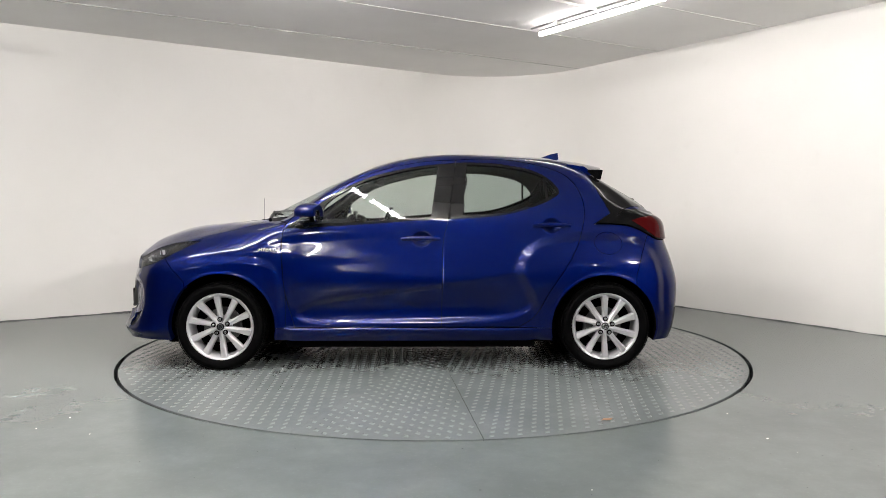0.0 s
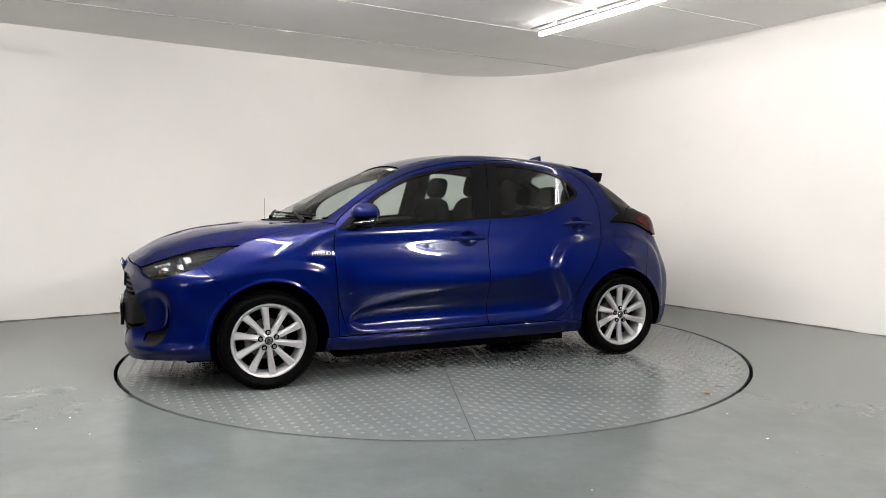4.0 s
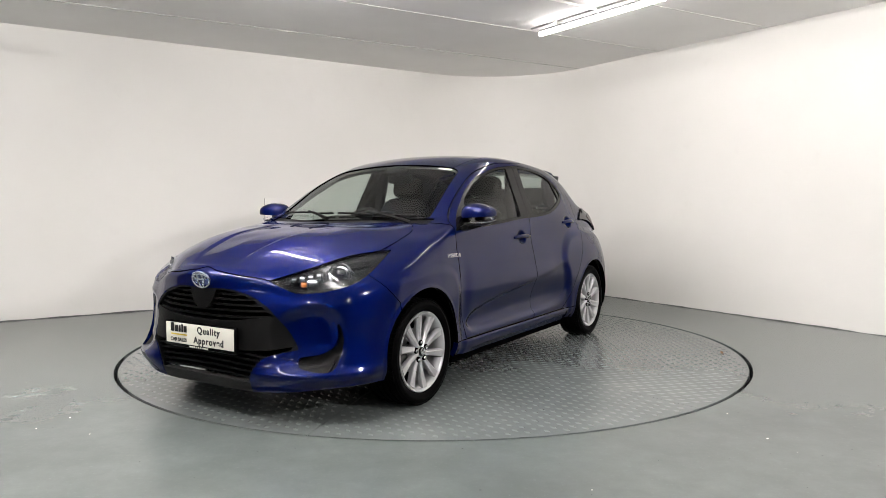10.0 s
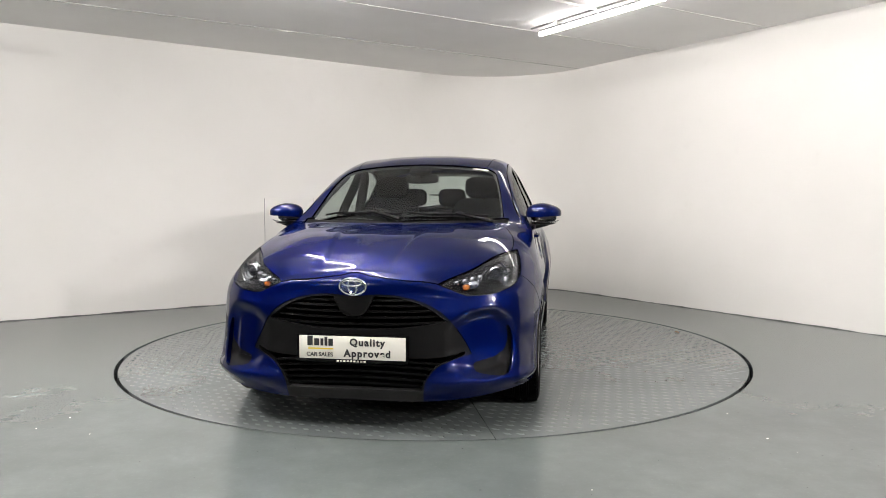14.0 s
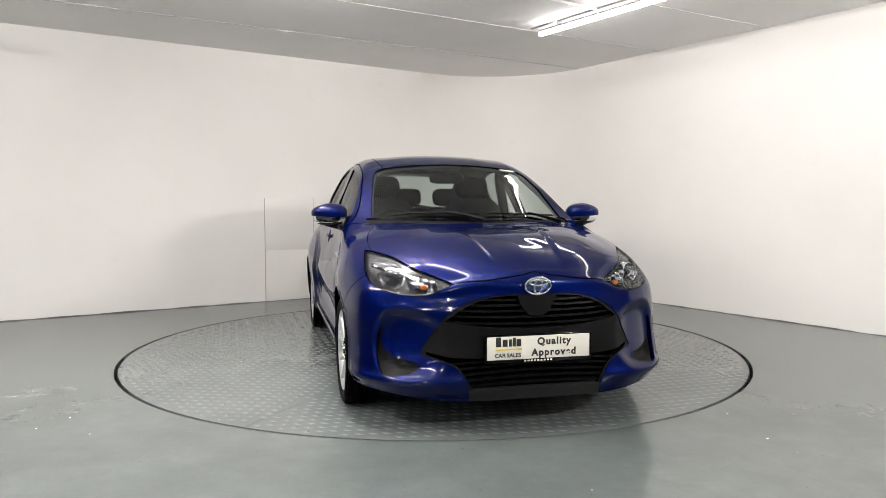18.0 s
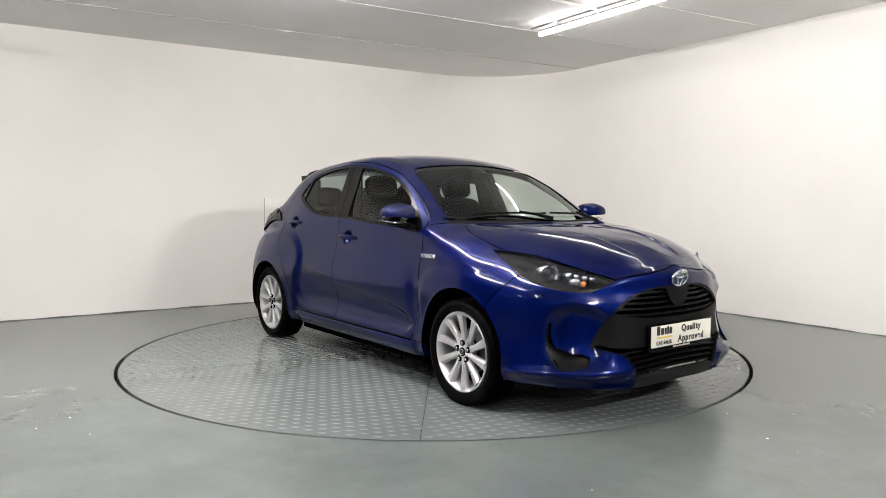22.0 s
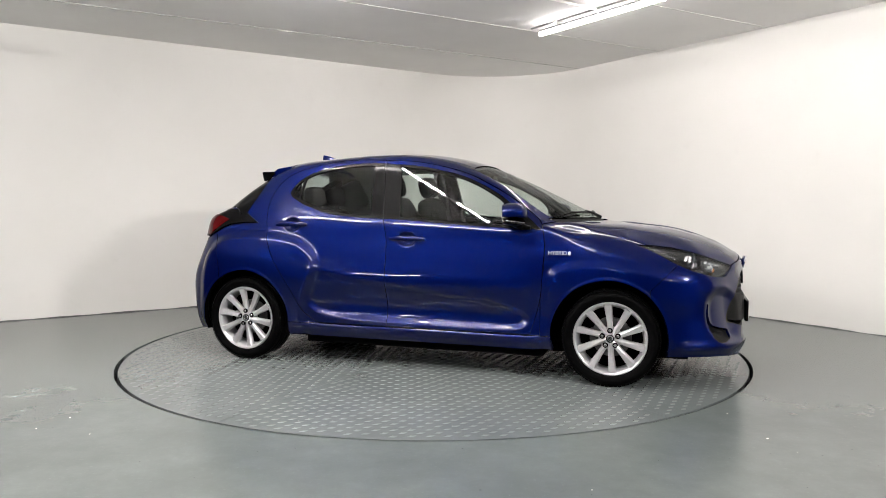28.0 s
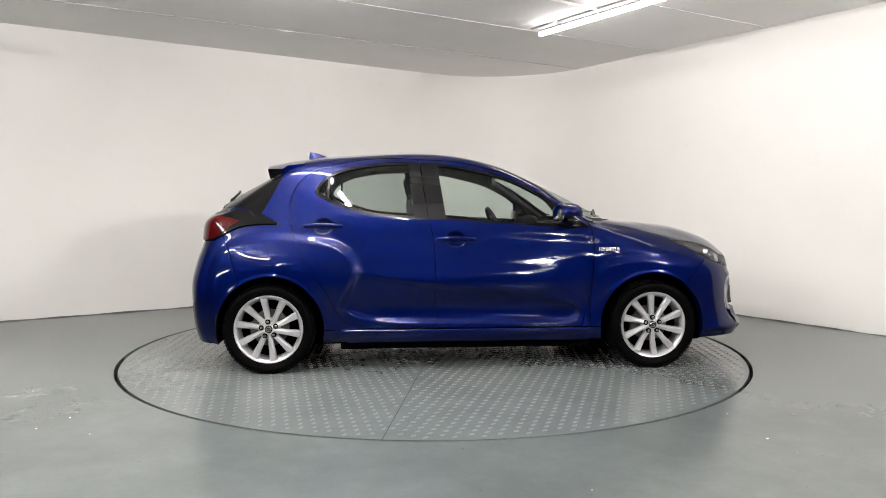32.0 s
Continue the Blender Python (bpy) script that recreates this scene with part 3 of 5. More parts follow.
REAR_EDGE = [(1.739, 1.417), (1.939, 1.408), (2.09, 1.382), (2.226, 1.345), (2.325, 1.295), (2.391, 1.220), (2.43, 1.106), (2.424, .992), (2.377, .848), (2.298, .70), (2.186, .534), (2.086, .358), (1.984, .288)]
FRONT_DOOR = curve2([(.437, .98), (.409, .849), (.415, .70), (.431, .511), (.492, .288), (.492, .288), (1.468, .288), (1.468, .288), (1.474, .58), (1.480, .850), (1.513, 1.0), (1.568, 1.409), (1.568, 1.409)]
                    + DOOR_TOP[-2::-1] + [(.54, 1.07)])
REAR_DOOR = curve2([(1.468, .288), (1.468, .288), (1.474, .58), (1.480, .850), (1.513, 1.0), (1.568, 1.409), (1.568, 1.409)] + REAR_EDGE + [(1.984, .288)])
BONNET = curve2([(-.76, -.3), (-.76, -.3), (-.746, 0), (-.757, .08), (-.740, .25), (-.695, .394), (-.66, .45), (-.54, .56), (-.39, .645), (-.265, .70), (-.16, .715), (0, .707), (.15, .672), (.235, .62), (.265, .565), (.265, .565),
                 (.19, .41), (.135, .2), (.118, 0), (.118, -.3), (.118, -.3)])
COWL = curve2([(.118, -.3), (.118, -.3), (.118, 0), (.135, .2), (.19, .41), (.265, .565), (.33, .655), (.33, .655), (.42, .655), (.42, .655), (.36, .56), (.24, .38), (.185, .2), (.165, 0), (.165, -.3), (.165, -.3)])
SCREEN = curve2([(.165, -.3), (.165, -.3), (.165, 0), (.185, .2), (.24, .38), (.34, .54), (.415, .622), (.415, .622), (.60, .592), (.80, .553), (.915, .522), (.955, .47), (.965, .38), (.965, 0), (.965, -.3), (.965, -.3)])
ROOF = curve2([(.968, -.3), (.968, -.3), (.968, 0), (.968, .38), (.96, .46), (.96, .46), (1.10, .472), (1.5, .485), (2.1, .485), (2.42, .47), (2.42, .47), (2.46, 0), (2.46, -.3), (2.46, -.3)])
REAR_GLASS = curve2([(2.47, -.3), (2.47, -.3), (2.47, 0), (2.44, .46), (2.50, .60), (2.50, .60), (2.56, .68), (2.64, .74), (2.64, .74), (2.80, .62), (2.92, .45), (2.97, 0), (2.97, -.3), (2.97, -.3)])
BUMPER_BACK = [(-.40, .80), (-.375, .735), (-.32, .68), (-.23, .59), (-.23, .10), (-1.2, .10), (-1.2, 1.1), (-.40, 1.1)]
REAR_BUMPER = [(2.86, .90), (2.80, .78), (2.755, .63), (2.755, .10), (3.3, .10), (3.3, .90)]
HEADLAMP = curve2([(-.302, .719), (-.302, .719), (-.21, .688), (-.13, .664), (.03, .667), (.15, .682), (.27, .705), (.36, .733), (.43, .766), (.50, .806), (.595, .857), (.595, .857), (.46, .851), (.24, .829), (.0, .781)])
GRILLE = curve2([(-.2, .668), (-.2, .668), (0, .668), (.115, .677), (.23, .667), (.35, .630), (.437, .570), (.508, .472), (.556, .383), (.556, .383), (.43, .349), (.385, .315), (.347, .257), (.335, .17), (.335, .1), (.335, .1), (-.2, .1), (-.2, .1)])
UPPER = curve2([(-.2, .665), (-.2, .665), (0, .662), (.115, .668), (.225, .658), (.335, .622), (.415, .570), (.448, .546), (.448, .546), (.36, .535), (.19, .517), (0, .512), (-.2, .512), (-.2, .512)])
SNOUT = curve2([(-.2, .70), (-.2, .70), (.105, .70), (.105, .70), (.095, .655), (.062, .595), (.035, .575), (0, .571), (-.2, .571), (-.2, .571)])
LOWER = curve2([(-.2, .378), (-.2, .378), (0, .378), (.27, .375), (.42, .380), (.528, .398), (.528, .398), (.52, .382), (.415, .347), (.37, .31), (.333, .25), (.325, .222), (.325, .222), (-.2, .222), (-.2, .222)])
FOG = curve2([(.735, .295), (.745, .41), (.739, .465), (.722, .512), (.712, .508), (.716, .452), (.702, .398), (.655, .365), (.570, .345), (.563, .33), (.580, .303), (.655, .286), (.71, .282)])
TAIL = curve2([(2.493, .969), (2.493, .969), (2.56, 1.01), (2.64, 1.052), (2.77, 1.066), (2.94, 1.045), (3.2, 1.03), (3.2, 1.03), (3.2, .86), (3.2, .86), (2.93, .865), (2.872, .892), (2.751, .949), (2.633, .966)])
TAILRED = curve2([(2.75, .990), (2.75, .990), (2.87, 1.015), (3.2, 1.01), (3.2, 1.01), (3.2, .868), (3.2, .868), (2.925, .874), (2.875, .905), (2.82, .945)])


def side_only(V):
    return V[:, 1] > 0.45


def pair(sheet):
    return (sheet, sheet.flip())


def no_shadow(ob):
    ob.visible_shadow = False
    return ob


def evened(sheet, inset):
    """A pane of glass: the sheet laid on one smooth bowed surface, set in from the frame."""
    X, H, Z = sheet.V[:, 0], sheet.V[:, 1], sheet.V[:, 2]
    x, z = X - X.mean(), Z - Z.mean()
    A = np.stack([np.ones_like(x), x, z, x * x, x * z, z * z], 1)
    k = np.linalg.lstsq(A, H, rcond=None)[0]
    V = np.stack([X, A @ k - inset, Z], 1)
    N = np.stack([-(k[1] + 2 * k[3] * x + k[4] * z), np.ones_like(x), -(k[2] + k[4] * x + 2 * k[5] * z)], 1)
    return Sheet(V, N / np.linalg.norm(N, axis=1, keepdims=True), sheet.T)


def superq(bm, size, m, e1=0.6, e2=0.6, nu=28, nv=16):
    """A rounded block: a superellipsoid of those half sizes."""
    def p(c, e):
        return math.copysign(abs(c) ** e, c)
    rows = []
    for i in range(nv + 1):
        a = -math.pi / 2 + math.pi * i / nv
        rows.append([bm.verts.new(m @ Vector((size[0] * p(math.cos(a), e1) * p(math.cos(t), e2), size[1] * p(math.cos(a), e1) * p(math.sin(t), e2), size[2] * p(math.sin(a), e1))))
                     for t in [2 * math.pi * k / nu for k in range(nu)]])
    for A, B in zip(rows, rows[1:]):
        for k in range(nu):
            j = (k + 1) % nu
            bm.faces.new((A[k], A[j], B[j], B[k]))
    bmesh.ops.remove_doubles(bm, verts=bm.verts, dist=1e-5)


def build_body():
    sh = grid_sheet(*skin())
    whole = sh
    V = sh.V
    sh = sh.clip(np.where(V[:, 1] > 0.4, 0.352 - np.hypot(V[:, 0] - 0.012, V[:, 2] - 0.295), -1))
    V = sh.V
    sh = sh.clip(np.where(V[:, 1] > 0.4, 0.346 - np.hypot(V[:, 0] - 2.546, V[:, 2] - 0.292), -1))
    nose = lambda V: V[:, 0] < 0.0
    # glass, roof, bonnet
    screen, sh = cut(sh, SCREEN, TOP, lambda V: V[:, 2] > 0.9, 0.003)
    roof, sh = cut(sh, ROOF, TOP, lambda V: V[:, 2] > 1.2)
    lamp, sh = cut(sh, HEADLAMP, DIAG, lambda V: (V[:, 0] < 0.1) & (V[:, 1] > 0.3))
    bonnet, sh = cut(sh, BONNET, TOP, lambda V: V[:, 2] > 0.70)
    cowl, sh = cut(sh, COWL, TOP, lambda V: V[:, 2] > 0.9)
    backlight, sh = cut(sh, REAR_GLASS, TOP, lambda V: V[:, 2] > 1.02)
    no_shadow(screen.both().push(-0.006).make("windscreen", GLASS, car, "raked clear windscreen", 0.004))
    edge_black = backlight.clip(0.47 - backlight.V[:, 1])
    backlight = backlight.clip(backlight.V[:, 1] - 0.47)
    no_shadow(backlight.both().push(-0.004).make("rear_window", PRIVACY, car, "dark tinted rear window", 0.004))
    for s in pair(edge_black):
        s.push(-0.003).make("tailgate_trim", GLOSSBLACK, car, "gloss black tailgate side trim", 0.01)
    roof.both().make("roof", BLUE, car)
    bonnet.both().make("bonnet", BLUE, car, "blue bonnet with two raised pressed ridges")
    cowl.both().push(-0.012).make("cowl", MATT, car, "black plastic cowl", 0.01)
    # nose
    grille, sh = cut(sh, GRILLE, FRONT, nose, 0.0)
    upper, band = cut(grille, UPPER, FRONT, None, 0.0)
    lower, band = cut(band, LOWER, FRONT, None, 0.0)
    snout, upper = cut(upper, SNOUT, FRONT, None, 0.0)
    strip = band.clip(band.V[:, 2] - 0.222)
    band = band.clip(0.222 - band.V[:, 2])
    band.both().push(-0.004).make("grille_surround", MATT, car, "broad textured black grille surround", 0.05)
    strip.both().push(-0.002).make("front_splitter", GREYPLASTIC, car, "dark grey lower splitter", 0.03)
    snout.both().push(-0.004).make("emblem_housing", MATT, car, "black housing below the emblem", 0.04)
    for sheet, zs, name in ((upper, (.534, .565, .594, .622, .648), "upper_grille"), (lower, (.248, .278, .308, .338, .364), "lower_grille")):
        # plain backing sheet: the depth of the opening is darkened by its colour
        back = sheet.both().push(-0.07).make(name, DARK, car, "near-black sheet behind the slats, the opening's shade in its colour", 0.0)
        for z in zs:
            bow = z - 0.02 * (sheet.V[:, 1] / 0.45) ** 2 * (1 if name[0] == "l" else -0.6)
            bar = sheet.clip(np.abs(sheet.V[:, 2] - bow) - 0.0055)
            if len(bar.T):
                if name[0] == "u" and bar.V[:, 1].min() > 0.02:
                    for b in pair(bar):
                        b.push(-0.018).make("slat", SLAT, back, "", 0.03)
                else:
                    bar.both().push(-0.018).make("slat", SLAT, back, "", 0.03)
    fog, sh = cut(sh, FOG, FRONT, lambda V: V[:, 0] < -0.3, 0.0)
    for s in pair(fog):
        intake = s.push(-0.024).make("corner_intake", MATT, car, "black lower corner intake", 0.0)
        pad = s.clip(s.V[:, 2] - 0.338)
        pad.clip(np.abs(pad.V[:, 1]) - 0.715).push(-0.014).make("intake_pad", MATT, intake, "grey lower pad", 0.02)
    # lamps
    depth = lambda s: -0.012 - 0.05 * smooth01(-inside(HEADLAMP, s.V[:, 0] + np.abs(s.V[:, 1]), s.V[:, 2]) / 0.03)
    for k, s in enumerate(pair(lamp)):
        sign = 1 if k == 0 else -1
        lens = no_shadow(s.make("headlamp", LENS, car, "swept-back clear headlamp with a projector", 0.003))
        s.push(depth(s)).make("lamp_housing", LAMPBLACK, lens, "", 0.0)
        headlamp_inside(lens, sign)
    # tail
    tail, sh = cut(sh, TAIL, SIDE, lambda V: (V[:, 0] > 2.3) & (V[:, 1] > 0.40))
    red, rest = cut(tail, TAILRED, SIDE, None, 0.0)
    for s, r in zip(pair(red), pair(rest)):
        lampob = r.push(0.012).make("tail_lamp", GLOSSBLACK, car, "gloss black tail lamp cluster with red lens", 0.03)
        s.push(0.015).make("red_lens", RED, lampob, "", 0.03)
    bumper, sh = cut(sh, BUMPER_BACK, SIDE)
    bumper.both().make("front_bumper", BLUE, car, "", 0.045, BLUE)
    rbumper, sh = cut(sh, REAR_BUMPER, SIDE)
    rbumper.both().make("rear_bumper", BLUE, car, "", 0.03)
    # sides
    dlo, sh = cut(sh, DLO, SIDE, side_only, 0.0)
    fdoor, sh = cut(sh, FRONT_DOOR, SIDE, side_only)
    rdoor, sh = cut(sh, REAR_DOOR, SIDE, side_only)
    fframe, rest = cut(dlo, FRONT_DOOR, SIDE)
    rframe, rest = cut(rest, REAR_DOOR, SIDE)
    pane_f, fframe = cut(fframe, PANE_F, SIDE, None, 0.0)
    pane_r, rframe = cut(rframe, PANE_R, SIDE, None, 0.0)
    pane_q, rframe = cut(rframe, PANE_Q, SIDE, None, 0.0)
    skirt, sh = cut(sh, [(.30, .1), (2.25, .1), (2.25, .283), (.30, .283)], SIDE, side_only)
    wing, sh = cut(sh, [(-1, 0), (.43, 0), (.43, .55), (.41, .70), (.405, .85), (.43, .98), (.40, .985), (-.3, 1.1)], SIDE, side_only)
    fuel = np.stack([2.575 + 0.092 * np.cos(np.linspace(0, 2 * np.pi, 48, False)), 0.845 + 0.072 * np.sin(np.linspace(0, 2 * np.pi, 48, False))], 1)
    flap, holed = cut(sh, fuel, SIDE, side_only, 0.0014)
    flap.flip().make("fuel_flap", BLUE, car, "round fuel flap", 0.01)
    doors = []
    for k, s in (("right", lambda a: a), ("left", lambda a: a.flip())):
        d = s(fdoor).make("front_door", BLUE, car)
        s(fframe).push(-0.002).make("window_frame", FRAMEBLACK, d, "satin black window frame", 0.015)
        no_shadow(s(evened(pane_f, 0.012)).make("window_pane", GLASS, d, "", 0.0))
        e = s(rdoor).make("rear_door", BLUE, car)
        s(rframe).push(-0.002).make("window_frame", FRAMEBLACK, e, "satin black window frame", 0.015)
        no_shadow(s(evened(pane_r, 0.012)).make("window_pane", PRIVACY, e, "", 0.0))
        no_shadow(s(evened(pane_q, 0.008)).make("quarter_pane", PRIVACY, e, "", 0.0))
        s(skirt).make("side_skirt", BLUE, car, "", 0.03, BLUE)
        s(wing).make("front_wing", BLUE, car)
        doors.append((d, e))
    shell = Sheet(*(np.concatenate(x) for x in ((sh.V, holed.flip().V), (sh.N, holed.flip().N), (sh.T, holed.flip().T + len(sh.V)))))
    shell.make("body_shell", BLUE, car)
    # trim inside the skin
    coarse = grid_sheet(*skin(10, 8))
    V = coarse.V
    inner = coarse.clip(np.where(V[:, 1] > 0.35, 0.40 - np.hypot(V[:, 0] - 0.01, V[:, 2] - 0.30), -1))
    V = inner.V
    inner = inner.clip(np.where(V[:, 1] > 0.35, 0.40 - np.hypot(V[:, 0] - 2.525, V[:, 2] - 0.285), -1))
    for outline, view, where in ((DLO, SIDE, side_only), (SCREEN, TOP, lambda V: V[:, 2] > 0.9), (REAR_GLASS, TOP, lambda V: V[:, 2] > 1.02), (GRILLE, FRONT, nose)):
        inner = cut(inner, outline, view, where, -0.004)[1]
    low = inner.clip(inner.V[:, 2] - 0.985)
    low = low.clip(-0.0 - low.V[:, 0])
    low.both().push(-0.05).make("door_trim", TRIM, car, "dark grey cabin side trim", 0.0)
    high = inner.clip(0.975 - inner.V[:, 2])
    high = high.clip(0.3 - high.V[:, 0])
    high.both().push(-0.025).make("headliner", HEADLINER, car, "grey headliner and pillar trim", 0.0)
    # added shell that backs the front gaps, with their shade as its colour
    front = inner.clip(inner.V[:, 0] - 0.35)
    front.both().push(-0.085).make("gap_backing", DARK, car, "near-black shell added behind the gaps, their shade in its colour", 0.0)
    return doors, whole


def headlamp_inside(lens, s):
    """Projector, bright ring, reflector and amber bulb behind the lens."""
    at = Matrix.Translation((-.462, .655 * s, .752)) @ Matrix.Rotation(radians(-22 * s), 4, "Z") @ Matrix.Rotation(radians(90), 4, "Z")
    # the y axis of the lathe now looks forward
    fwd = at
    bm = bmesh.new()
    lathe(bm, [(.030, .028), (.034, .033), (.037, .030), (.039, .018), (.041, 0.0), (.0, -.01)], 36)
    bmesh.ops.transform(bm, matrix=fwd, verts=bm.verts)
    part("bright_ring", bm, CHROME, lens)
    bm = bmesh.new()
    lathe(bm, [(.0001, .038), (.012, .036), (.022, .030), (.029, .020)], 32)
    bmesh.ops.transform(bm, matrix=fwd, verts=bm.verts)
    part("projector", bm, PROJECTOR, lens, "glassy dark projector")
    bm = bmesh.new()
    superq(bm, (.035, .045, .026), Matrix.Translation((-.572, .548 * s, .705)) @ Matrix.Rotation(radians(35 * s), 4, "Z"), 0.7, 0.7)
    part("reflector", bm, DIMCHROME, lens)
    bm = bmesh.new()
    lathe(bm, [(.046, .0), (.058, .006), (.070, .020), (.076, .034)], 40)
    bmesh.ops.transform(bm, matrix=fwd, verts=bm.verts)
    bmesh.ops.bisect_plane(bm, geom=bm.verts[:] + bm.edges[:] + bm.faces[:], plane_co=(-.46, .655 * s, .765), plane_no=(0, 0, 1), clear_outer=True)
    part("bowl", bm, DIMCHROME, lens)
    for k in range(3):
        bm = bmesh.new()
        x, y = -.600 + .030 * k, (.505 + .042 * k) * s
        box(bm, (-.003, -.012, -.020), (.003, .012, .020 + .006 * k), .002, Matrix.Translation((x, y, .712 + .004 * k)) @ Matrix.Rotation(radians(40 * s), 4, "Z"))
        part("fin", bm, DIMCHROME, lens)
    bm = bmesh.new()
    box(bm, (-.06, -.004, -.010), (.06, .004, .010), .003, Matrix.Translation((-.375, .700 * s, .775)) @ Matrix.Rotation(radians(58 * s), 4, "Z") @ Matrix.Rotation(radians(-18), 4, "Y"))
    part("side_bezel", bm, LAMPBLACK, lens)
    bm = bmesh.new()
    superq(bm, (.012, .017, .013), Matrix.Translation((-.612, .530 * s, .698)), 0.8, 0.8, 16, 10)
    part("amber_bulb", bm, AMBER, lens, "amber indicator bulb")
    # bright crescent beside the projector and a stepped inner reflector
    for r0, r1, a0, a1, y in ((.050, .062, 100, 215, .020), (.052, .060, -50, 40, .022)):
        bm = bmesh.new()
        rows = [[bm.verts.new(fwd @ Vector((r * math.cos(radians(a)), y + d, r * math.sin(radians(a))))) for r, d in ((r0, 0), ((r0 + r1) / 2, .007), (r1, .010))] for a in np.linspace(a0, a1, 14)]
        for A, B in zip(rows, rows[1:]):
            for k in range(2):
                bm.faces.new((A[k], A[k + 1], B[k + 1], B[k]))
        part("crescent", bm, DIMCHROME, lens)
    for k in range(4):
        bm = bmesh.new()
        superq(bm, (.013, .020, .012 + .003 * k), Matrix.Translation((-.628 + .022 * k, (.476 + .036 * k) * s, .720 + .005 * k)) @ Matrix.Rotation(radians(38 * s), 4, "Z"), 0.35, 0.35, 16, 8)
        part("reflector_step", bm, DIMCHROME, lens)
    bm = bmesh.new()
    tube(bm, [(-.64, .44 * s, .720), (-.585, .51 * s, .740), (-.49, .585 * s, .768), (-.37, .65 * s, .797), (-.25, .69 * s, .822)], [.002, .003, .003, .003, .002], 8)
    part("light_guide", bm, DIMCHROME, lens)
    for ob in lens.children:
        if ob.name.split(".")[0] != "lamp_housing":
            ob.data.transform(Matrix.Translation((.032, -.016 * s, -.003)))


def skin_probe(whole):
    """Finds the outside of the body above a plan point."""
    V = whole.V

    def z_at(x, h):
        d = (V[:, 0] - x) ** 2 + (V[:, 1] - abs(h)) ** 2
        k = np.argsort(d)[:6]
        return float(V[k, 2].max())

    def h_at(x, z):
        m = V[:, 1] > 0.3
        W = V[m]
        d = (W[:, 0] - x) ** 2 + (W[:, 2] - z) ** 2
        return float(W[np.argmin(d), 1])
    return z_at, h_at


def build_handles(doors, h_at):
    for k, (fd, rd) in enumerate(doors):
        s = 1 if k == 0 else -1
        for door, x0, x1, z in ((fd, 1.205, 1.458, 0.872), (rd, 2.082, 2.330, 0.960)):
            ha, hb = h_at(x0 + 0.01, z), h_at(x1 - 0.01, z)
            bm = bmesh.new()
            n = 14
            pts, rad = [], []
            for i in range(n + 1):
                u = i / n
                lift = 0.012 + 0.016 * math.sin(math.pi * u) ** 0.6
                pts.append(Vector((x0 + (x1 - x0) * u, (ha + (hb - ha) * u + lift - 0.006) * s, z + 0.006 * math.sin(math.pi * u))))
                rad.append(0.0155 * (0.35 + 0.65 * math.sin(math.pi * min(max(u, 0.04), 0.96)) ** 0.4))
            tube(bm, pts, rad, 14)
            for v in bm.verts:
                v.co.y = (abs(v.co.y) - (ha + hb) / 2) * 0.75 * s + (ha + hb) / 2 * s
            bmesh.ops.recalc_face_normals(bm, faces=bm.faces)
            part("door_handle", bm, BLUE, door, "blue pull handle over a scooped cup")


def build_mirrors(doors):
    for k, (fd, rd) in enumerate(doors):
        s = 1 if k == 0 else -1
        m = Matrix.Translation((.600, .866 * s, 1.043)) @ Matrix.Rotation(radians(10 * s), 4, "Z")
        bm = bmesh.new()
        superq(bm, (.092, .112, .069), m, 0.75, 0.8, 40, 24)
        for v in bm.verts:      # the cap tapers outwards and is cut off towards the back
            out = (v.co.y * s - .866) / .106
            v.co.z = 1.038 + (v.co.z - 1.038) * (1 - 0.30 * max(out, 0)) + 0.004 * out
            v.co.x = min(v.co.x, .668 + 0.22 * (.866 - v.co.y * s))
        bmesh.ops.bisect_plane(bm, geom=bm.verts[:] + bm.edges[:] + bm.faces[:], plane_co=(0, 0, .981), plane_no=(0, 0.05 * s, -1), clear_outer=True)
        cap = part("door_mirror", bm, BLUE, fd, "blue-capped door mirror")
        bm = bmesh.new()
        superq(bm, (.084, .102, .059), Matrix.Translation((.602, .864 * s, 1.028)) @ Matrix.Rotation(radians(10 * s), 4, "Z"), 0.75, 0.8, 36, 20)
        for v in bm.verts:
            v.co.x = min(v.co.x, .664 + 0.22 * (.866 - v.co.y * s))
        bmesh.ops.bisect_plane(bm, geom=bm.verts[:] + bm.edges[:] + bm.faces[:], plane_co=(0, 0, .985), plane_no=(0, 0, 1), clear_outer=True)
        part("mirror_base", bm, BLACK, cap, "black lower mirror shell")
        bm = bmesh.new()
        tube(bm, [(.560, .79 * s, .965), (.575, .835 * s, .972), (.59, .89 * s, .985)], [.026, .022, .02], 10)
        tube(bm, [(.50, .795 * s, .955), (.56, .80 * s, .962), (.64, .795 * s, .965)], [.012, .024, .012], 10)
        part("mirror_foot", bm, BLACK, cap)
        bm = bmesh.new()
        tube(bm, [(.528, .845 * s, .990), (.530, .890 * s, .990), (.546, .935 * s, .993), (.585, .960 * s, .999), (.62, .964 * s, 1.003)], [.0015, .0024, .0028, .003, .0022], 8)
        part("indicator", bm, DIMCHROME, cap, "clear indicator strip")
        bm = bmesh.new()
        superq(bm, (.004, .085, .047), Matrix.Translation((.664, .866 * s, 1.036)) @ Matrix.Rotation(radians(12 * s), 4, "Z"), 0.5, 0.5, 28, 8)
        part("mirror_glass", bm, MIRROR, cap)


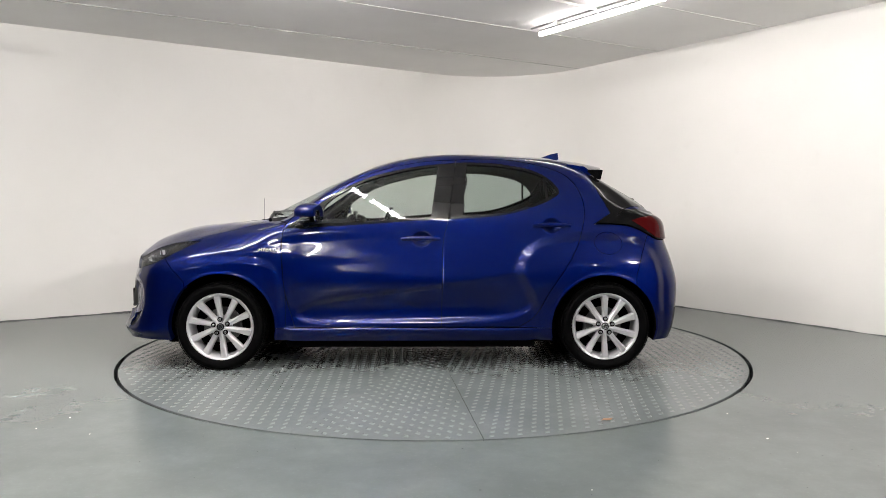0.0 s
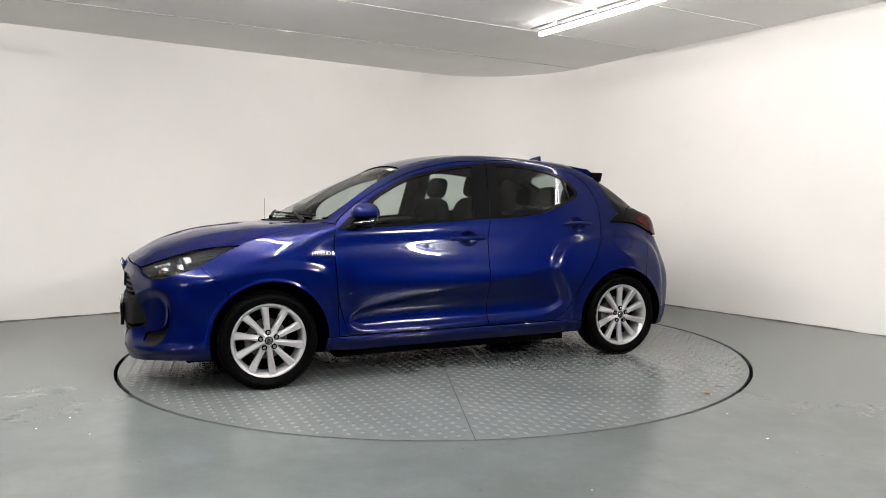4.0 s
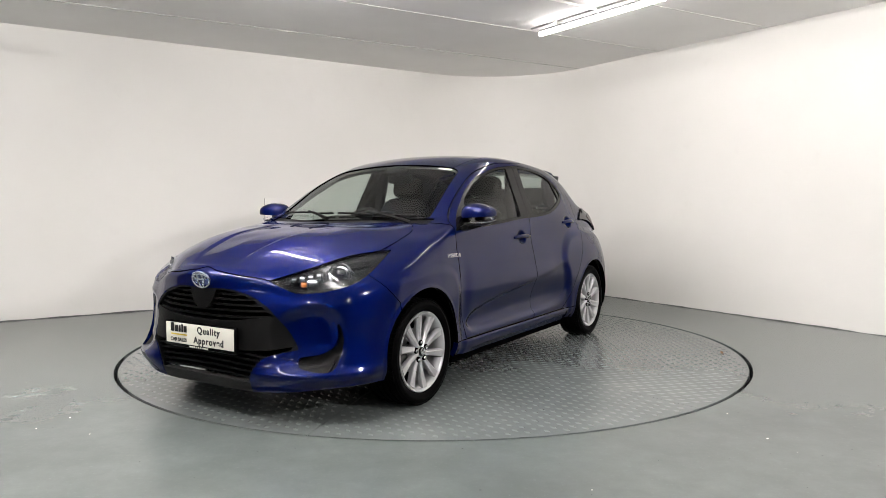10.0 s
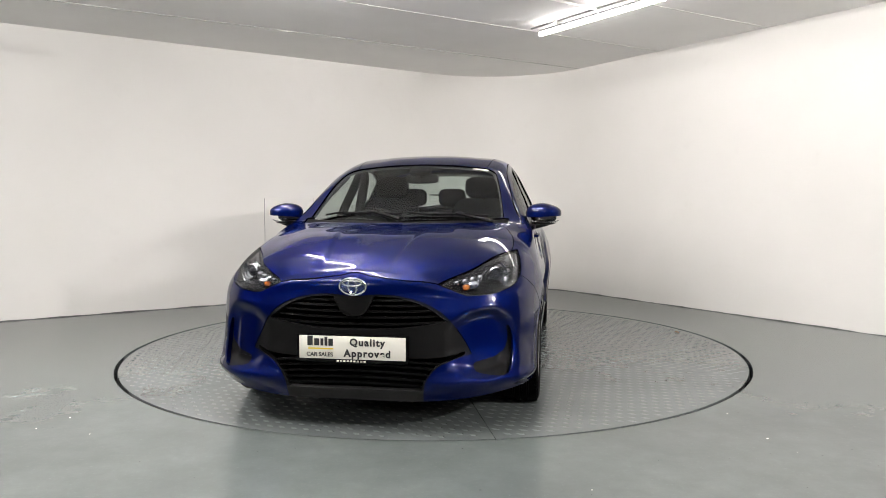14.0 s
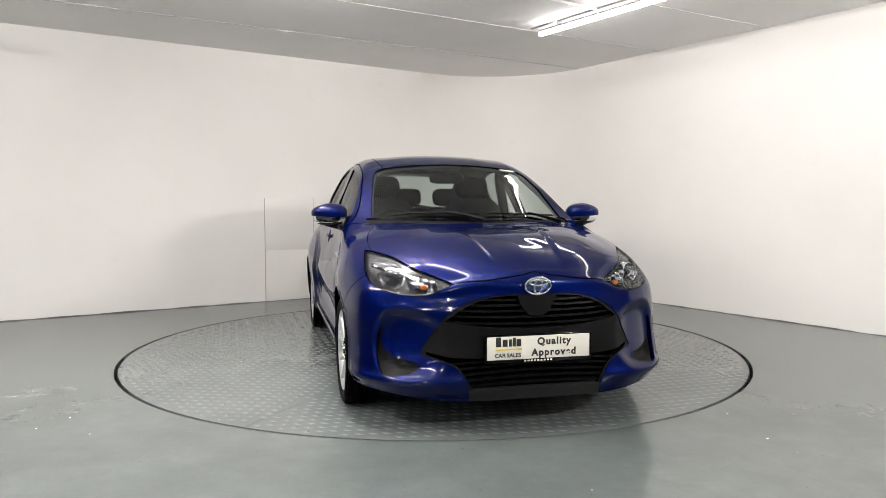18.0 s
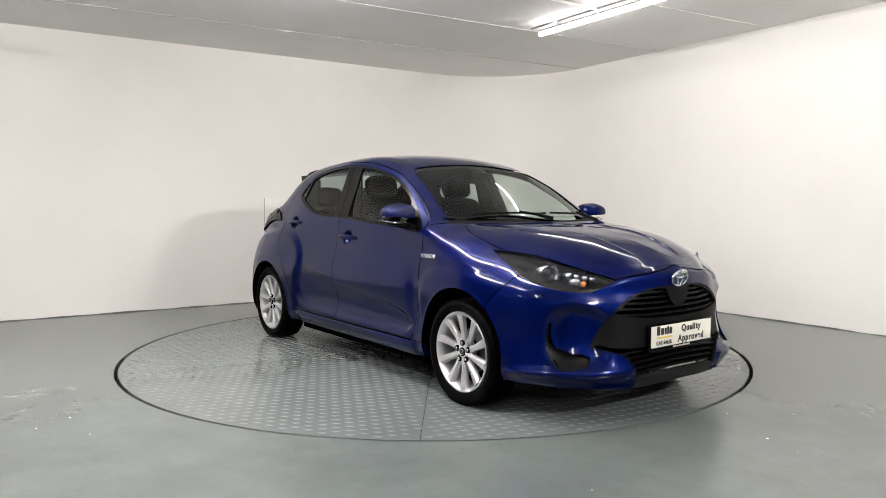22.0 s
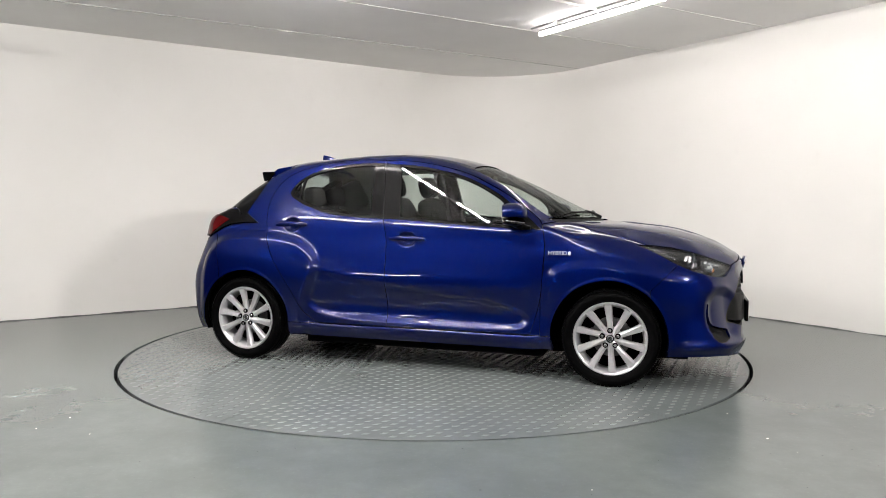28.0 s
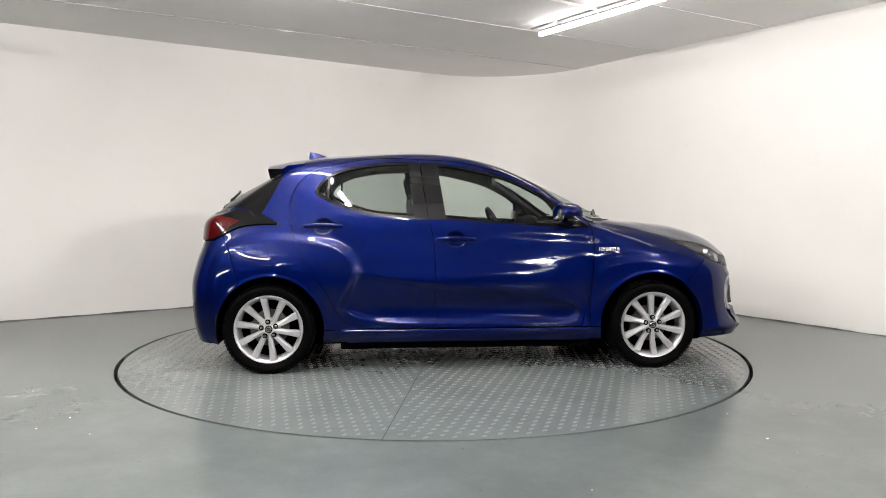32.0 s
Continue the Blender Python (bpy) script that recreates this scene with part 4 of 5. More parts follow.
def build_wipers(z_at):
    for name, path, pivot in (("wiper", [(.335, .50), (.26, .30), (.225, .10), (.225, -.02)], (.165, -.02)), ("wiper", [(.225, -.06), (.235, -.25), (.29, -.43), (.36, -.55)], (.28, -.57))):
        pts = curve2(path, False, 6)
        bm = bmesh.new()
        tube(bm, [(x, h, z_at(x, h) + 0.004) for x, h in pts], 0.0065, 8)
        blade = part(name, bm, BLACK, car, "black wiper blade resting on the windscreen")
        bm = bmesh.new()
        mid = pts[len(pts) // 2]
        tube(bm, [(pivot[0], pivot[1], z_at(*pivot) + 0.002), ((pivot[0] + mid[0]) / 2, (pivot[1] + mid[1]) / 2, z_at((pivot[0] + mid[0]) / 2, (pivot[1] + mid[1]) / 2) + 0.010), (mid[0], mid[1], z_at(*mid) + 0.012)], [.014, .010, .007], 8)
        part("wiper_arm", bm, BLACK, blade)
    bm = bmesh.new()
    tube(bm, [(2.93, 0, 1.125), (2.965, 0, 1.135)], [.022, .016], 10)
    tube(bm, [(2.95, 0, 1.14), (2.86, .17, 1.19), (2.84, .28, 1.195)], [.010, .007, .006], 8)
    part("rear_wiper", bm, BLACK, car)


def build_tail(z_at):
    # spoiler over the tailgate glass
    bm = bmesh.new()
    rows = []
    for i in range(25):
        h = -.53 + 1.06 * i / 24
        e = 1 - (abs(h) / .53) ** 4
        x0, x1 = 2.36 - 0.02 * abs(h), 2.655 - .10 * (abs(h) / .53) ** 2.5
        zt = 1.432 - 0.055 * (h / .53) ** 2
        pts = [(x0, zt + .006), (x0 + .12, zt - .010), (x1 - .05, zt - .035), (x1, zt - .047), (x1 + .004, zt - .058), (x1 - .012, zt - .066), (x0 + .12, zt - .075), (x0, zt - .045)]
        rows.append([bm.verts.new((x, h, z)) for x, z in pts])
    for A, B in zip(rows, rows[1:]):
        for k in range(8):
            bm.faces.new((A[k], A[(k + 1) % 8], B[(k + 1) % 8], B[k]))
    bm.faces.new(rows[0])
    bm.faces.new(rows[-1][::-1])
    bmesh.ops.recalc_face_normals(bm, faces=bm.faces)
    sp = part("spoiler", bm, BLUE, car, "blue roof spoiler")
    for s in (1, -1):
        bm = bmesh.new()
        rows = [[bm.verts.new((x, y * s, z)) for y in (.515, .538)] for x, z in ((2.50, 1.345), (2.585, 1.345), (2.60, 1.34), (2.585, 1.275), (2.555, 1.285), (2.49, 1.33))]
        n = len(rows)
        bm.faces.new([r[0] for r in rows])
        bm.faces.new([r[1] for r in rows][::-1])
        for i in range(n):
            j = (i + 1) % n
            bm.faces.new((rows[i][0], rows[j][0], rows[j][1], rows[i][1]))
        bmesh.ops.recalc_face_normals(bm, faces=bm.faces)
        part("spoiler_fin", bm, GLOSSBLACK, sp, "gloss black side fin", False)
    # fin aerial
    bm = bmesh.new()
    rows = []
    for x, w, z in ((2.21, .004, 1.450), (2.25, .02, 1.464), (2.31, .028, 1.486), (2.36, .026, 1.497), (2.372, .018, 1.498), (2.38, .02, 1.42)):
        base = 1.435 - 0.10 * (x - 2.16)
        rows.append([bm.verts.new(p) for p in ((x, -w, base), (x, -w * .5, base + (z - base) * .6), (x, 0, z), (x, w * .5, base + (z - base) * .6), (x, w, base))])
    for A, B in zip(rows, rows[1:]):
        for k in range(4):
            bm.faces.new((A[k], B[k], B[k + 1], A[k + 1]))
    bm.faces.new(rows[-1])
    part("aerial", bm, BLUE, car, "blue shark-fin aerial")


def text_mesh(words, size, bold=0.0, spread=1.0):
    c = bpy.data.curves.new("lettering", "FONT")
    c.body, c.size, c.extrude, c.offset = words, size, 0.0006, bold
    c.space_character = spread
    c.align_x, c.align_y = "CENTER", "CENTER"
    o = bpy.data.objects.new("lettering", c)
    me = bpy.data.meshes.new_from_object(o)
    bpy.data.objects.remove(o)
    return me


def flat_part(name, me, mat, parent, m, label=""):
    me.transform(m)
    return link(name, me, mat, parent, label)


def bar_mesh(w, h, t=0.0012):
    bm = bmesh.new()
    box(bm, (-w / 2, -h / 2, 0), (w / 2, h / 2, t))
    me = bpy.data.meshes.new("bar")
    bm.to_mesh(me)
    bm.free()
    return me


def build_front_badges(h_at):
    # faces forward: local x runs to the car's left, local y up
    face = Matrix.Translation((-.814, 0, .424)) @ Matrix(((0, 0, -1, 0), (-1, 0, 0, 0), (0, 1, 0, 0), (0, 0, 0, 1)))
    bm = bmesh.new()
    box(bm, (-.272, -.072, -.022), (.272, .062, -.001), 0.004, face)
    plate = part("number_plate", bm, GLOSSBLACK, car, "black plate holder")
    bm = bmesh.new()
    box(bm, (-.260, -.055, -.004), (.260, .055, .002), 0.0015, face)
    part("plate_film", bm, WHITE, plate, "off-white plate face")
    put = lambda x, y: face @ Matrix.Translation((x, y, .0034))
    flat_part("lettering", text_mesh("Quality", .047, 0.0018, 1.22), INK, plate, put(.075, .026))
    flat_part("lettering", text_mesh("Approved", .047, 0.0018, 1.22), INK, plate, put(.075, -.027))
    flat_part("lettering", text_mesh("CAR SALES", .027, 0.0006), INK, plate, put(-.158, -.035))
    for k, (x, w, h) in enumerate(((-.205, .026, .046), (-.172, .024, .034), (-.146, .014, .034), (-.126, .014, .042), (-.103, .022, .034))):
        flat_part("plain_bar", bar_mesh(w, h), INK, plate, put(x, .010 + h / 2 - .002))
    flat_part("plain_bar", bar_mesh(.125, .007), YELLOW, plate, put(-.152, -.006))
    for k in range(9):
        flat_part("plain_bar", bar_mesh(.0105, .008), WHITE, plate, face @ Matrix.Translation((-.07 + .0165 * k, -.064, .0002)))
    # emblem: plain oval rings
    at = Matrix.Translation((-.787, 0, .716)) @ Matrix.Rotation(radians(-14), 4, "Y") @ Matrix(((0, 0, -1, 0), (-1, 0, 0, 0), (0, 1, 0, 0), (0, 0, 0, 1)))
    bm = bmesh.new()
    superq(bm, (.066, .044, .010), at, 0.8, 1.0, 40, 10)
    em = part("emblem", bm, BLUEBADGE, car, "plain blue oval badge with bright rings")
    for rx, ry, ox, oy in ((.064, .042, 0, 0), (.020, .038, 0, 0), (.046, .014, 0, .017)):
        bm = bmesh.new()
        ring = [at @ Vector((ox + rx * math.cos(t), oy + ry * math.sin(t), .011 - .004 * (math.cos(t) * rx / .066) ** 2)) for t in np.linspace(0, 2 * math.pi, 41)]
        tube(bm, ring, .0055, 8, False)
        part("bright_ring", bm, CHROME, em)
    # side lettering
    for s in (1, -1):
        h = max(h_at(x, z) for x in (.24, .28, .325, .37, .41) for z in (.785, .803, .82)) + 0.004
        tilt = 12
        if s > 0:
            m = Matrix.Translation((.322, h, .803)) @ Matrix(((-1, 0, 0, 0), (0, 0, 1, 0), (0, 1, 0, 0), (0, 0, 0, 1))) @ Matrix.Rotation(radians(-tilt), 4, "X")
        else:
            m = Matrix.Translation((.322, -h, .803)) @ Matrix(((1, 0, 0, 0), (0, 0, -1, 0), (0, 1, 0, 0), (0, 0, 0, 1))) @ Matrix.Rotation(radians(-tilt), 4, "X")
        me = text_mesh("HYBRID", .034, 0.0)
        badge = flat_part("side_badge", me, BADGEWHITE, car, m, "bright lettered badge")
        bm = bmesh.new()
        superq(bm, (.0085, .013, .002), m @ Matrix.Translation((.073, 0, .001)), 0.8, 0.8, 16, 6)
        part("badge_mark", bm, BADGEWHITE, badge)


def build_wheels():
    hub_y = 0.842
    bm = bmesh.new()
    lathe(bm, [(.205, .68), (.203, .70), (.196, .72), (.190, .80), (.198, .832), (.206, .846), (.214, .853), (.2205, .854), (.2235, .850), (.2235, .838)], 72)
    bmesh.ops.translate(bm, verts=bm.verts, vec=(0, -hub_y, 0))
    bmesh.ops.recalc_face_normals(bm, faces=bm.faces)
    barrel = part("wheel", bm, SILVER, None, "silver ten-spoke alloy wheel").data
    bpy.data.objects.remove(bpy.data.objects["wheel"])
    # tyre with tread blocks
    bm = bmesh.new()
    K = 0.86                       # low sidewalls
    low = lambda r: .2165 + (r - .2165) * K
    lathe(bm, [(low(r), y) for r, y in ((.216, .69), (.235, .675), (.262, .668), (.287, .672), (.300, .686), (.3055, .700), (.3075, .722), (.3015, .724), (.3015, .732), (.308, .734), (.309, .760), (.303, .762), (.303, .772), (.309, .774),
               (.308, .798), (.3015, .800), (.3015, .808), (.3075, .810), (.3055, .832), (.300, .846), (.288, .8585), (.280, .8600), (.276, .8625), (.262, .8625), (.258, .8605), (.240, .8585), (.2285, .852), (.2245, .846), (.221, .838))], 120)
    bmesh.ops.translate(bm, verts=bm.verts, vec=(0, -hub_y, 0))
    bmesh.ops.recalc_face_normals(bm, faces=bm.faces)
    tyre = part("tyre", bm, TYRE, None).data
    bpy.data.objects.remove(bpy.data.objects["tyre"])
    # shoulder blocks
    bm = bmesh.new()
    for i in range(72):
        a = 2 * math.pi * i / 72
        for y in (.838, .692):
            box(bm, (-.0112, y - .016, low(.300)), (.0112, y + .014, low(.3068)), 0.0015, Matrix.Rotation(a, 4, "Y"), 1)
    bmesh.ops.translate(bm, verts=bm.verts, vec=(0, -hub_y, 0))
    blocks = part("tread_block", bm, TYRE, None).data
    bpy.data.objects.remove(bpy.data.objects["tread_block"])
    # one spoke, pointing up: narrow at the hub, wide and slanted at the rim
    bm = bmesh.new()
    rows = []
    for r, a, b, c, y in ((.026, -.014, .0, .014, .838), (.060, -.017, .001, .017, .836), (.110, -.016, .008, .020, .838), (.160, -.016, .016, .027, .843), (.204, -.016, .025, .034, .850)):
        rows.append([bm.verts.new(p) for p in ((a, y - .026, r), (a + .001, y - .006, r), (a + .004, y - .001, r), (b, y + .003, r), (c - .003, y - .005, r), (c, y - .012, r), (c, y - .028, r))])
    for A, B in zip(rows, rows[1:]):
        for k in range(6):
            bm.faces.new((A[k], A[k + 1], B[k + 1], B[k]))
    bm.faces.new(rows[0])
    bm.faces.new(rows[-1][::-1])
    bmesh.ops.translate(bm, verts=bm.verts, vec=(0, -hub_y, 0))
    bmesh.ops.recalc_face_normals(bm, faces=bm.faces)
    spoke = part("spoke", bm, SILVER, None, smooth=False).data
    bpy.data.objects.remove(bpy.data.objects["spoke"])
    bm = bmesh.new()
    lathe(bm, [(.0001, -.004), (.022, -.003), (.027, -.006), (.029, -.012), (.046, -.014), (.066, -.017), (.072, -.03), (.07, -.05)], 40)
    bmesh.ops.recalc_face_normals(bm, faces=bm.faces)
    boss = part("wheel_boss", bm, SILVER, None).data
    bpy.data.objects.remove(bpy.data.objects["wheel_boss"])
    bm = bmesh.new()
    lathe(bm, [(.0001, .004), (.020, .005), (.0245, .002), (.0245, -.012)], 32)
    cap = part("hub_cap", bm, CAPGREY, None).data
    bpy.data.objects.remove(bpy.data.objects["hub_cap"])
    bm = bmesh.new()
    lathe(bm, [(.0125, .0050), (.0140, .0070), (.0165, .0070), (.0180, .0050)], 24)
    box(bm, (-.012, .0045, -.0015), (.012, .0065, .0015))
    box(bm, (-.0015, .0045, -.012), (.0015, .0065, .0))
    cap_ring = part("cap_ring", bm, CHROME, None).data
    bpy.data.objects.remove(bpy.data.objects["cap_ring"])
    bm = bmesh.new()
    lathe(bm, [(.0001, .001), (.007, .001), (.0095, -.002), (.0100, -.010), (.0135, -.012), (.0135, -.02)], 12)
    nut = part("wheel_nut", bm, NUT, None).data
    bpy.data.objects.remove(bpy.data.objects["wheel_nut"])
    # flat black disc round each nut, painted in for the shade of its hole
    bm = bmesh.new()
    lathe(bm, [(.0001, -.010), (.0155, -.010), (.0165, -.012), (.0165, -.02)], 20)
    shade_disc = part("nut_shade_disc", bm, DARK, None).data
    bpy.data.objects.remove(bpy.data.objects["nut_shade_disc"])
    bm = bmesh.new()
    lathe(bm, [(.06, -.075), (.122, -.075), (.122, -.095), (.06, -.095)], 48)
    box(bm, (.04, -.11, -.05), (.13, -.060, .05), .008)
    bmesh.ops.recalc_face_normals(bm, faces=bm.faces)
    disc = part("brake_disc", bm, IRON, None).data
    bpy.data.objects.remove(bpy.data.objects["brake_disc"])
    # near-black disc across the wheel: shade behind the spokes as colour
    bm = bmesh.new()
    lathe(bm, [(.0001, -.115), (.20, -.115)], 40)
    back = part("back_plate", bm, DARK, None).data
    bpy.data.objects.remove(bpy.data.objects["back_plate"])

    def sub(name, me, parent, m=None, label=""):
        o = new(name, me)
        o.parent = parent
        if m:
            o.matrix_basis = m
        return tagged(o, label)
    for x in (HUB_F, HUB_R):
        for s in (1, -1):
            w = new("wheel", barrel)
            w.parent = car
            tagged(w, "silver ten-spoke alloy wheel")
            turn = 0 if s > 0 else 180
            spin = {(HUB_F, -1): 4, (HUB_R, -1): -1, (HUB_F, 1): 2, (HUB_R, 1): 6}[(x, s)]
            w.matrix_basis = pose(x, hub_y * s, HUB_Z, 0, 0, turn) @ pose(0, 0, 0, 0, spin, 0)
            sub("tyre", tyre, w, None, "black road tyre")
            tagged(sub("tread_block", blocks, w), kind="stuff")
            for i in range(10):
                sub("spoke", spoke, w, Matrix.Rotation(2 * math.pi * i / 10, 4, "Y"))
            sub("wheel_boss", boss, w)
            sub("hub_cap", cap, w, None, "dark hub cap")
            sub("cap_ring", cap_ring, w, None, "bright ring")
            for i in range(5):
                a = 2 * math.pi * (i + 0.25) / 5
                sub("wheel_nut", nut, w, Matrix.Translation((.049 * math.cos(a), .006, .049 * math.sin(a))))
                sub("nut_shade_disc", shade_disc, w, Matrix.Translation((.049 * math.cos(a), .0102, .049 * math.sin(a))))
            sub("brake_disc", disc, w, None, "rusty grey brake disc and caliper")
            sub("back_plate", back, w)
            # black arch liner
            bm = bmesh.new()
            cx, cz, R = (0.012, 0.295, 0.353) if x == HUB_F else (2.546, 0.292, 0.347)
            n = 30
            rows = []
            for i in range(n + 1):
                a = radians(-16 + 212 * i / n)
                rows.append([bm.verts.new((cx + q * R * math.cos(a), y * s, cz + q * R * math.sin(a))) for q, y in ((1.0, .845), (1.03, .82), (1.03, .56), (0.1, .56))])
            for A, B in zip(rows, rows[1:]):
                for k in range(3):
                    bm.faces.new((A[k], A[k + 1], B[k + 1], B[k]))
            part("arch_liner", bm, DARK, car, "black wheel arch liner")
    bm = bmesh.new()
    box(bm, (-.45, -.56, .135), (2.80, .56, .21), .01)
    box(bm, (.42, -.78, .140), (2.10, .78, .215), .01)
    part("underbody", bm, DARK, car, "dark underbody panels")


def build_cabin():
    def blob(name, size, at, rot, mat, parent, e1=0.5, e2=0.5, label=""):
        bm = bmesh.new()
        superq(bm, size, Matrix.Translation(at) @ Euler([radians(a) for a in rot]).to_matrix().to_4x4(), e1, e2, 28, 14)
        return part(name, bm, mat, parent, label)
    for s in (1, -1):
        seat = blob("front_seat", (.25, .24, .085), (1.22, .36 * s, .56), (0, -8, 0), CLOTH, car, 0.5, 0.4, "black cloth front seat")
        blob("backrest", (.07, .235, .33), (1.50, .36 * s, .83), (0, 16, 0), CLOTH, seat, 0.45, 0.45)
        for q in (.16, -.16):
            blob("bolster", (.065, .06, .26), (1.45, .36 * s + q, .80), (0, 16, 0), CLOTH, seat, 0.7, 0.7)
        blob("headrest", (.05, .13, .085), (1.60, .36 * s, 1.235), (0, 14, 0), CLOTH, seat, 0.6, 0.5)
        for q in (.05, -.05):
            bm = bmesh.new()
            tube(bm, [(1.56, .36 * s + q, 1.10), (1.595, .36 * s + q, 1.22)], .007, 8)
            part("headrest_post", bm, CHROME, seat)
    bench = blob("rear_bench", (.24, .58, .09), (2.10, 0, .56), (0, -6, 0), CLOTH, car, 0.4, 0.3, "black cloth rear bench")
    blob("backrest", (.07, .58, .27), (2.38, 0, .80), (0, 18, 0), CLOTH, bench, 0.35, 0.3)
    for h in (-.36, 0, .36):
        blob("headrest", (.045, .125, .080), (2.45, h, 1.165), (0, 12, 0), CLOTH, bench, 0.6, 0.5)
        for q in (.05, -.05):
            bm = bmesh.new()
            tube(bm, [(2.43, h + q, 1.03), (2.44, h + q, 1.11)], .006, 8)
            part("headrest_post", bm, CHROME, bench)
    # dashboard: one long shaped beam
    bm = bmesh.new()
    prof = [(.32, .90), (.40, .945), (.60, .955), (.76, .950), (.84, .925), (.86, .86), (.82, .74), (.78, .60), (.60, .55), (.36, .60)]
    rows = []
    for i in range(21):
        h = -.72 + 1.44 * i / 20
        bulge = 0.03 * math.exp(-((h - .36) / .16) ** 2)
        rows.append([bm.verts.new((x - 0.02 * (h / .7) ** 2, h, z + (bulge if z > .9 else 0))) for x, z in prof])
    for A, B in zip(rows, rows[1:]):
        for k in range(len(prof)):
            j = (k + 1) % len(prof)
            bm.faces.new((A[k], B[k], B[j], A[j]))
    bm.faces.new(rows[0][::-1])
    bm.faces.new(rows[-1])
    bmesh.ops.recalc_face_normals(bm, faces=bm.faces)
    dash = part("dashboard", bm, TRIM, car, "dark grey dashboard")
    blob("instrument_hood", (.07, .15, .045), (.78, .36, .975), (0, 10, 0), TRIM, dash, 0.7, 0.6)
    bm = bmesh.new()
    box(bm, (.80, -.10, .93), (.815, .12, 1.05), .006)
    part("touch_screen", bm, GLOSSBLACK, dash, "black screen on the dashboard")
    # steering wheel, on the car's right
    m = Matrix.Translation((.985, .36, .905)) @ Matrix.Rotation(radians(-64), 4, "Y")
    bm = bmesh.new()
    tube(bm, [m @ Vector((.182 * math.cos(a), .182 * math.sin(a), 0)) for a in np.linspace(0, 2 * math.pi, 41)], .0145, 10, False)
    wheel = part("steering_wheel", bm, TRIM, car, "black three-spoke steering wheel")
    bm = bmesh.new()
    superq(bm, (.07, .065, .025), m, 0.7, 0.7, 20, 10)
    for d in ((0, 1), (0, -1), (-1, 0)):
        tube(bm, [m @ Vector((0, 0, -.01)), m @ Vector((.175 * d[0], .175 * d[1], 0))], [.02, .012], 8)
    part("wheel_hub", bm, TRIM, wheel)
    # inner mirror, sensor block and sun visors
    bm = bmesh.new()
    superq(bm, (.018, .125, .036), Matrix.Translation((.985, 0, 1.285)) @ Matrix.Rotation(radians(-12), 4, "Z"), 0.5, 0.5, 28, 10)
    im = part("inner_mirror", bm, BLACK, car, "black interior mirror")
    bm = bmesh.new()
    superq(bm, (.075, .075, .02), Matrix.Translation((.925, 0, 1.338)) @ Matrix.Rotation(radians(-22), 4, "Y"), 0.5, 0.5, 24, 8)
    tube(bm, [(.94, 0, 1.33), (.975, 0, 1.29)], .010, 8)
    part("sensor_block", bm, BLACK, im)
    for s in (1, -1):
        blob("quarter_trim", (.12, .02, .13), (2.37, .545 * s, 1.17), (16 * s, 25, 0), TRIM, car, 0.4, 0.4)
        blob("pillar_trim", (.035, .035, .20), (1.55, .60 * s, 1.17), (8 * s, 8, 0), TRIM, car, 0.6, 0.6)
        bm = bmesh.new()
        tube(bm, [(.46, .655 * s, 1.005), (.70, .600 * s, 1.165), (.93, .535 * s, 1.300)], [.02, .022, .022], 8)
        part("pillar_cover", bm, HEADLINER, car)
    bm = bmesh.new()
    box(bm, (.10, -.70, .22), (2.90, .70, .30), .01)
    part("cabin_floor", bm, DARK, car)
    bm = bmesh.new()
    box(bm, (2.50, -.60, .80), (2.88, .60, .96), .02)
    part("parcel_shelf", bm, TRIM, car)


def build_sticker(z_at):
    x, h = .915, -.425
    bm = bmesh.new()
    vs = [bm.verts.new((a, b, z_at(a, b) + 0.001)) for a, b in ((x - .014, h - .055), (x - .014, h + .055), (x + .014, h + .052), (x + .014, h - .052))]
    bm.faces.new(vs[::-1])
    part("screen_label", bm, WHITE, car, "small white screen label", False)


SLAT = plastic("grille_black", 0.0016, 0.42, 300.0)
GREYPLASTIC = plastic("dark_grey_plastic", 0.016, 0.45, 300.0)
LAMPBLACK = material("lamp_housing_grey", (0.011, 0.011, 0.012), 0.2, 0.3, Specular_IOR_Level=0.4)
PROJECTOR = material("projector_glass", (0.02, 0.022, 0.03), 0.03, 0.2, Coat_Weight=1.0)
DIMCHROME = material("satin_chrome", (0.55, 0.56, 0.58), 0.18, 1.0)
BLUEBADGE = material("badge_blue", (0.03, 0.06, 0.22), 0.15, 0.6, Coat_Weight=1.0)
BADGEWHITE = material("badge_silver", (0.55, 0.56, 0.58), 0.22, 0.5)
CAPGREY = material("cap_grey", (0.02, 0.02, 0.022), 0.25, 0.6)
NUT = material("steel_nut", (0.75, 0.75, 0.76), 0.25, 1.0)
FRAMEBLACK = material("gloss_black_frame", (0.003, 0.003, 0.0032), 0.16, Specular_IOR_Level=0.11)

turntable = build_turntable()
doors, whole_skin = build_body()
z_at, h_at = skin_probe(whole_skin)
build_handles(doors, h_at)
build_mirrors(doors)
build_wipers(z_at)
build_tail(z_at)
build_front_badges(h_at)
build_wheels()
build_cabin()
build_sticker(z_at)


# ---- lamps of the bay ----
def turned(bm):
    bmesh.ops.rotate(bm, verts=bm.verts, cent=(0, 0, 0), matrix=Matrix.Rotation(radians(ROOM), 3, "Z"))


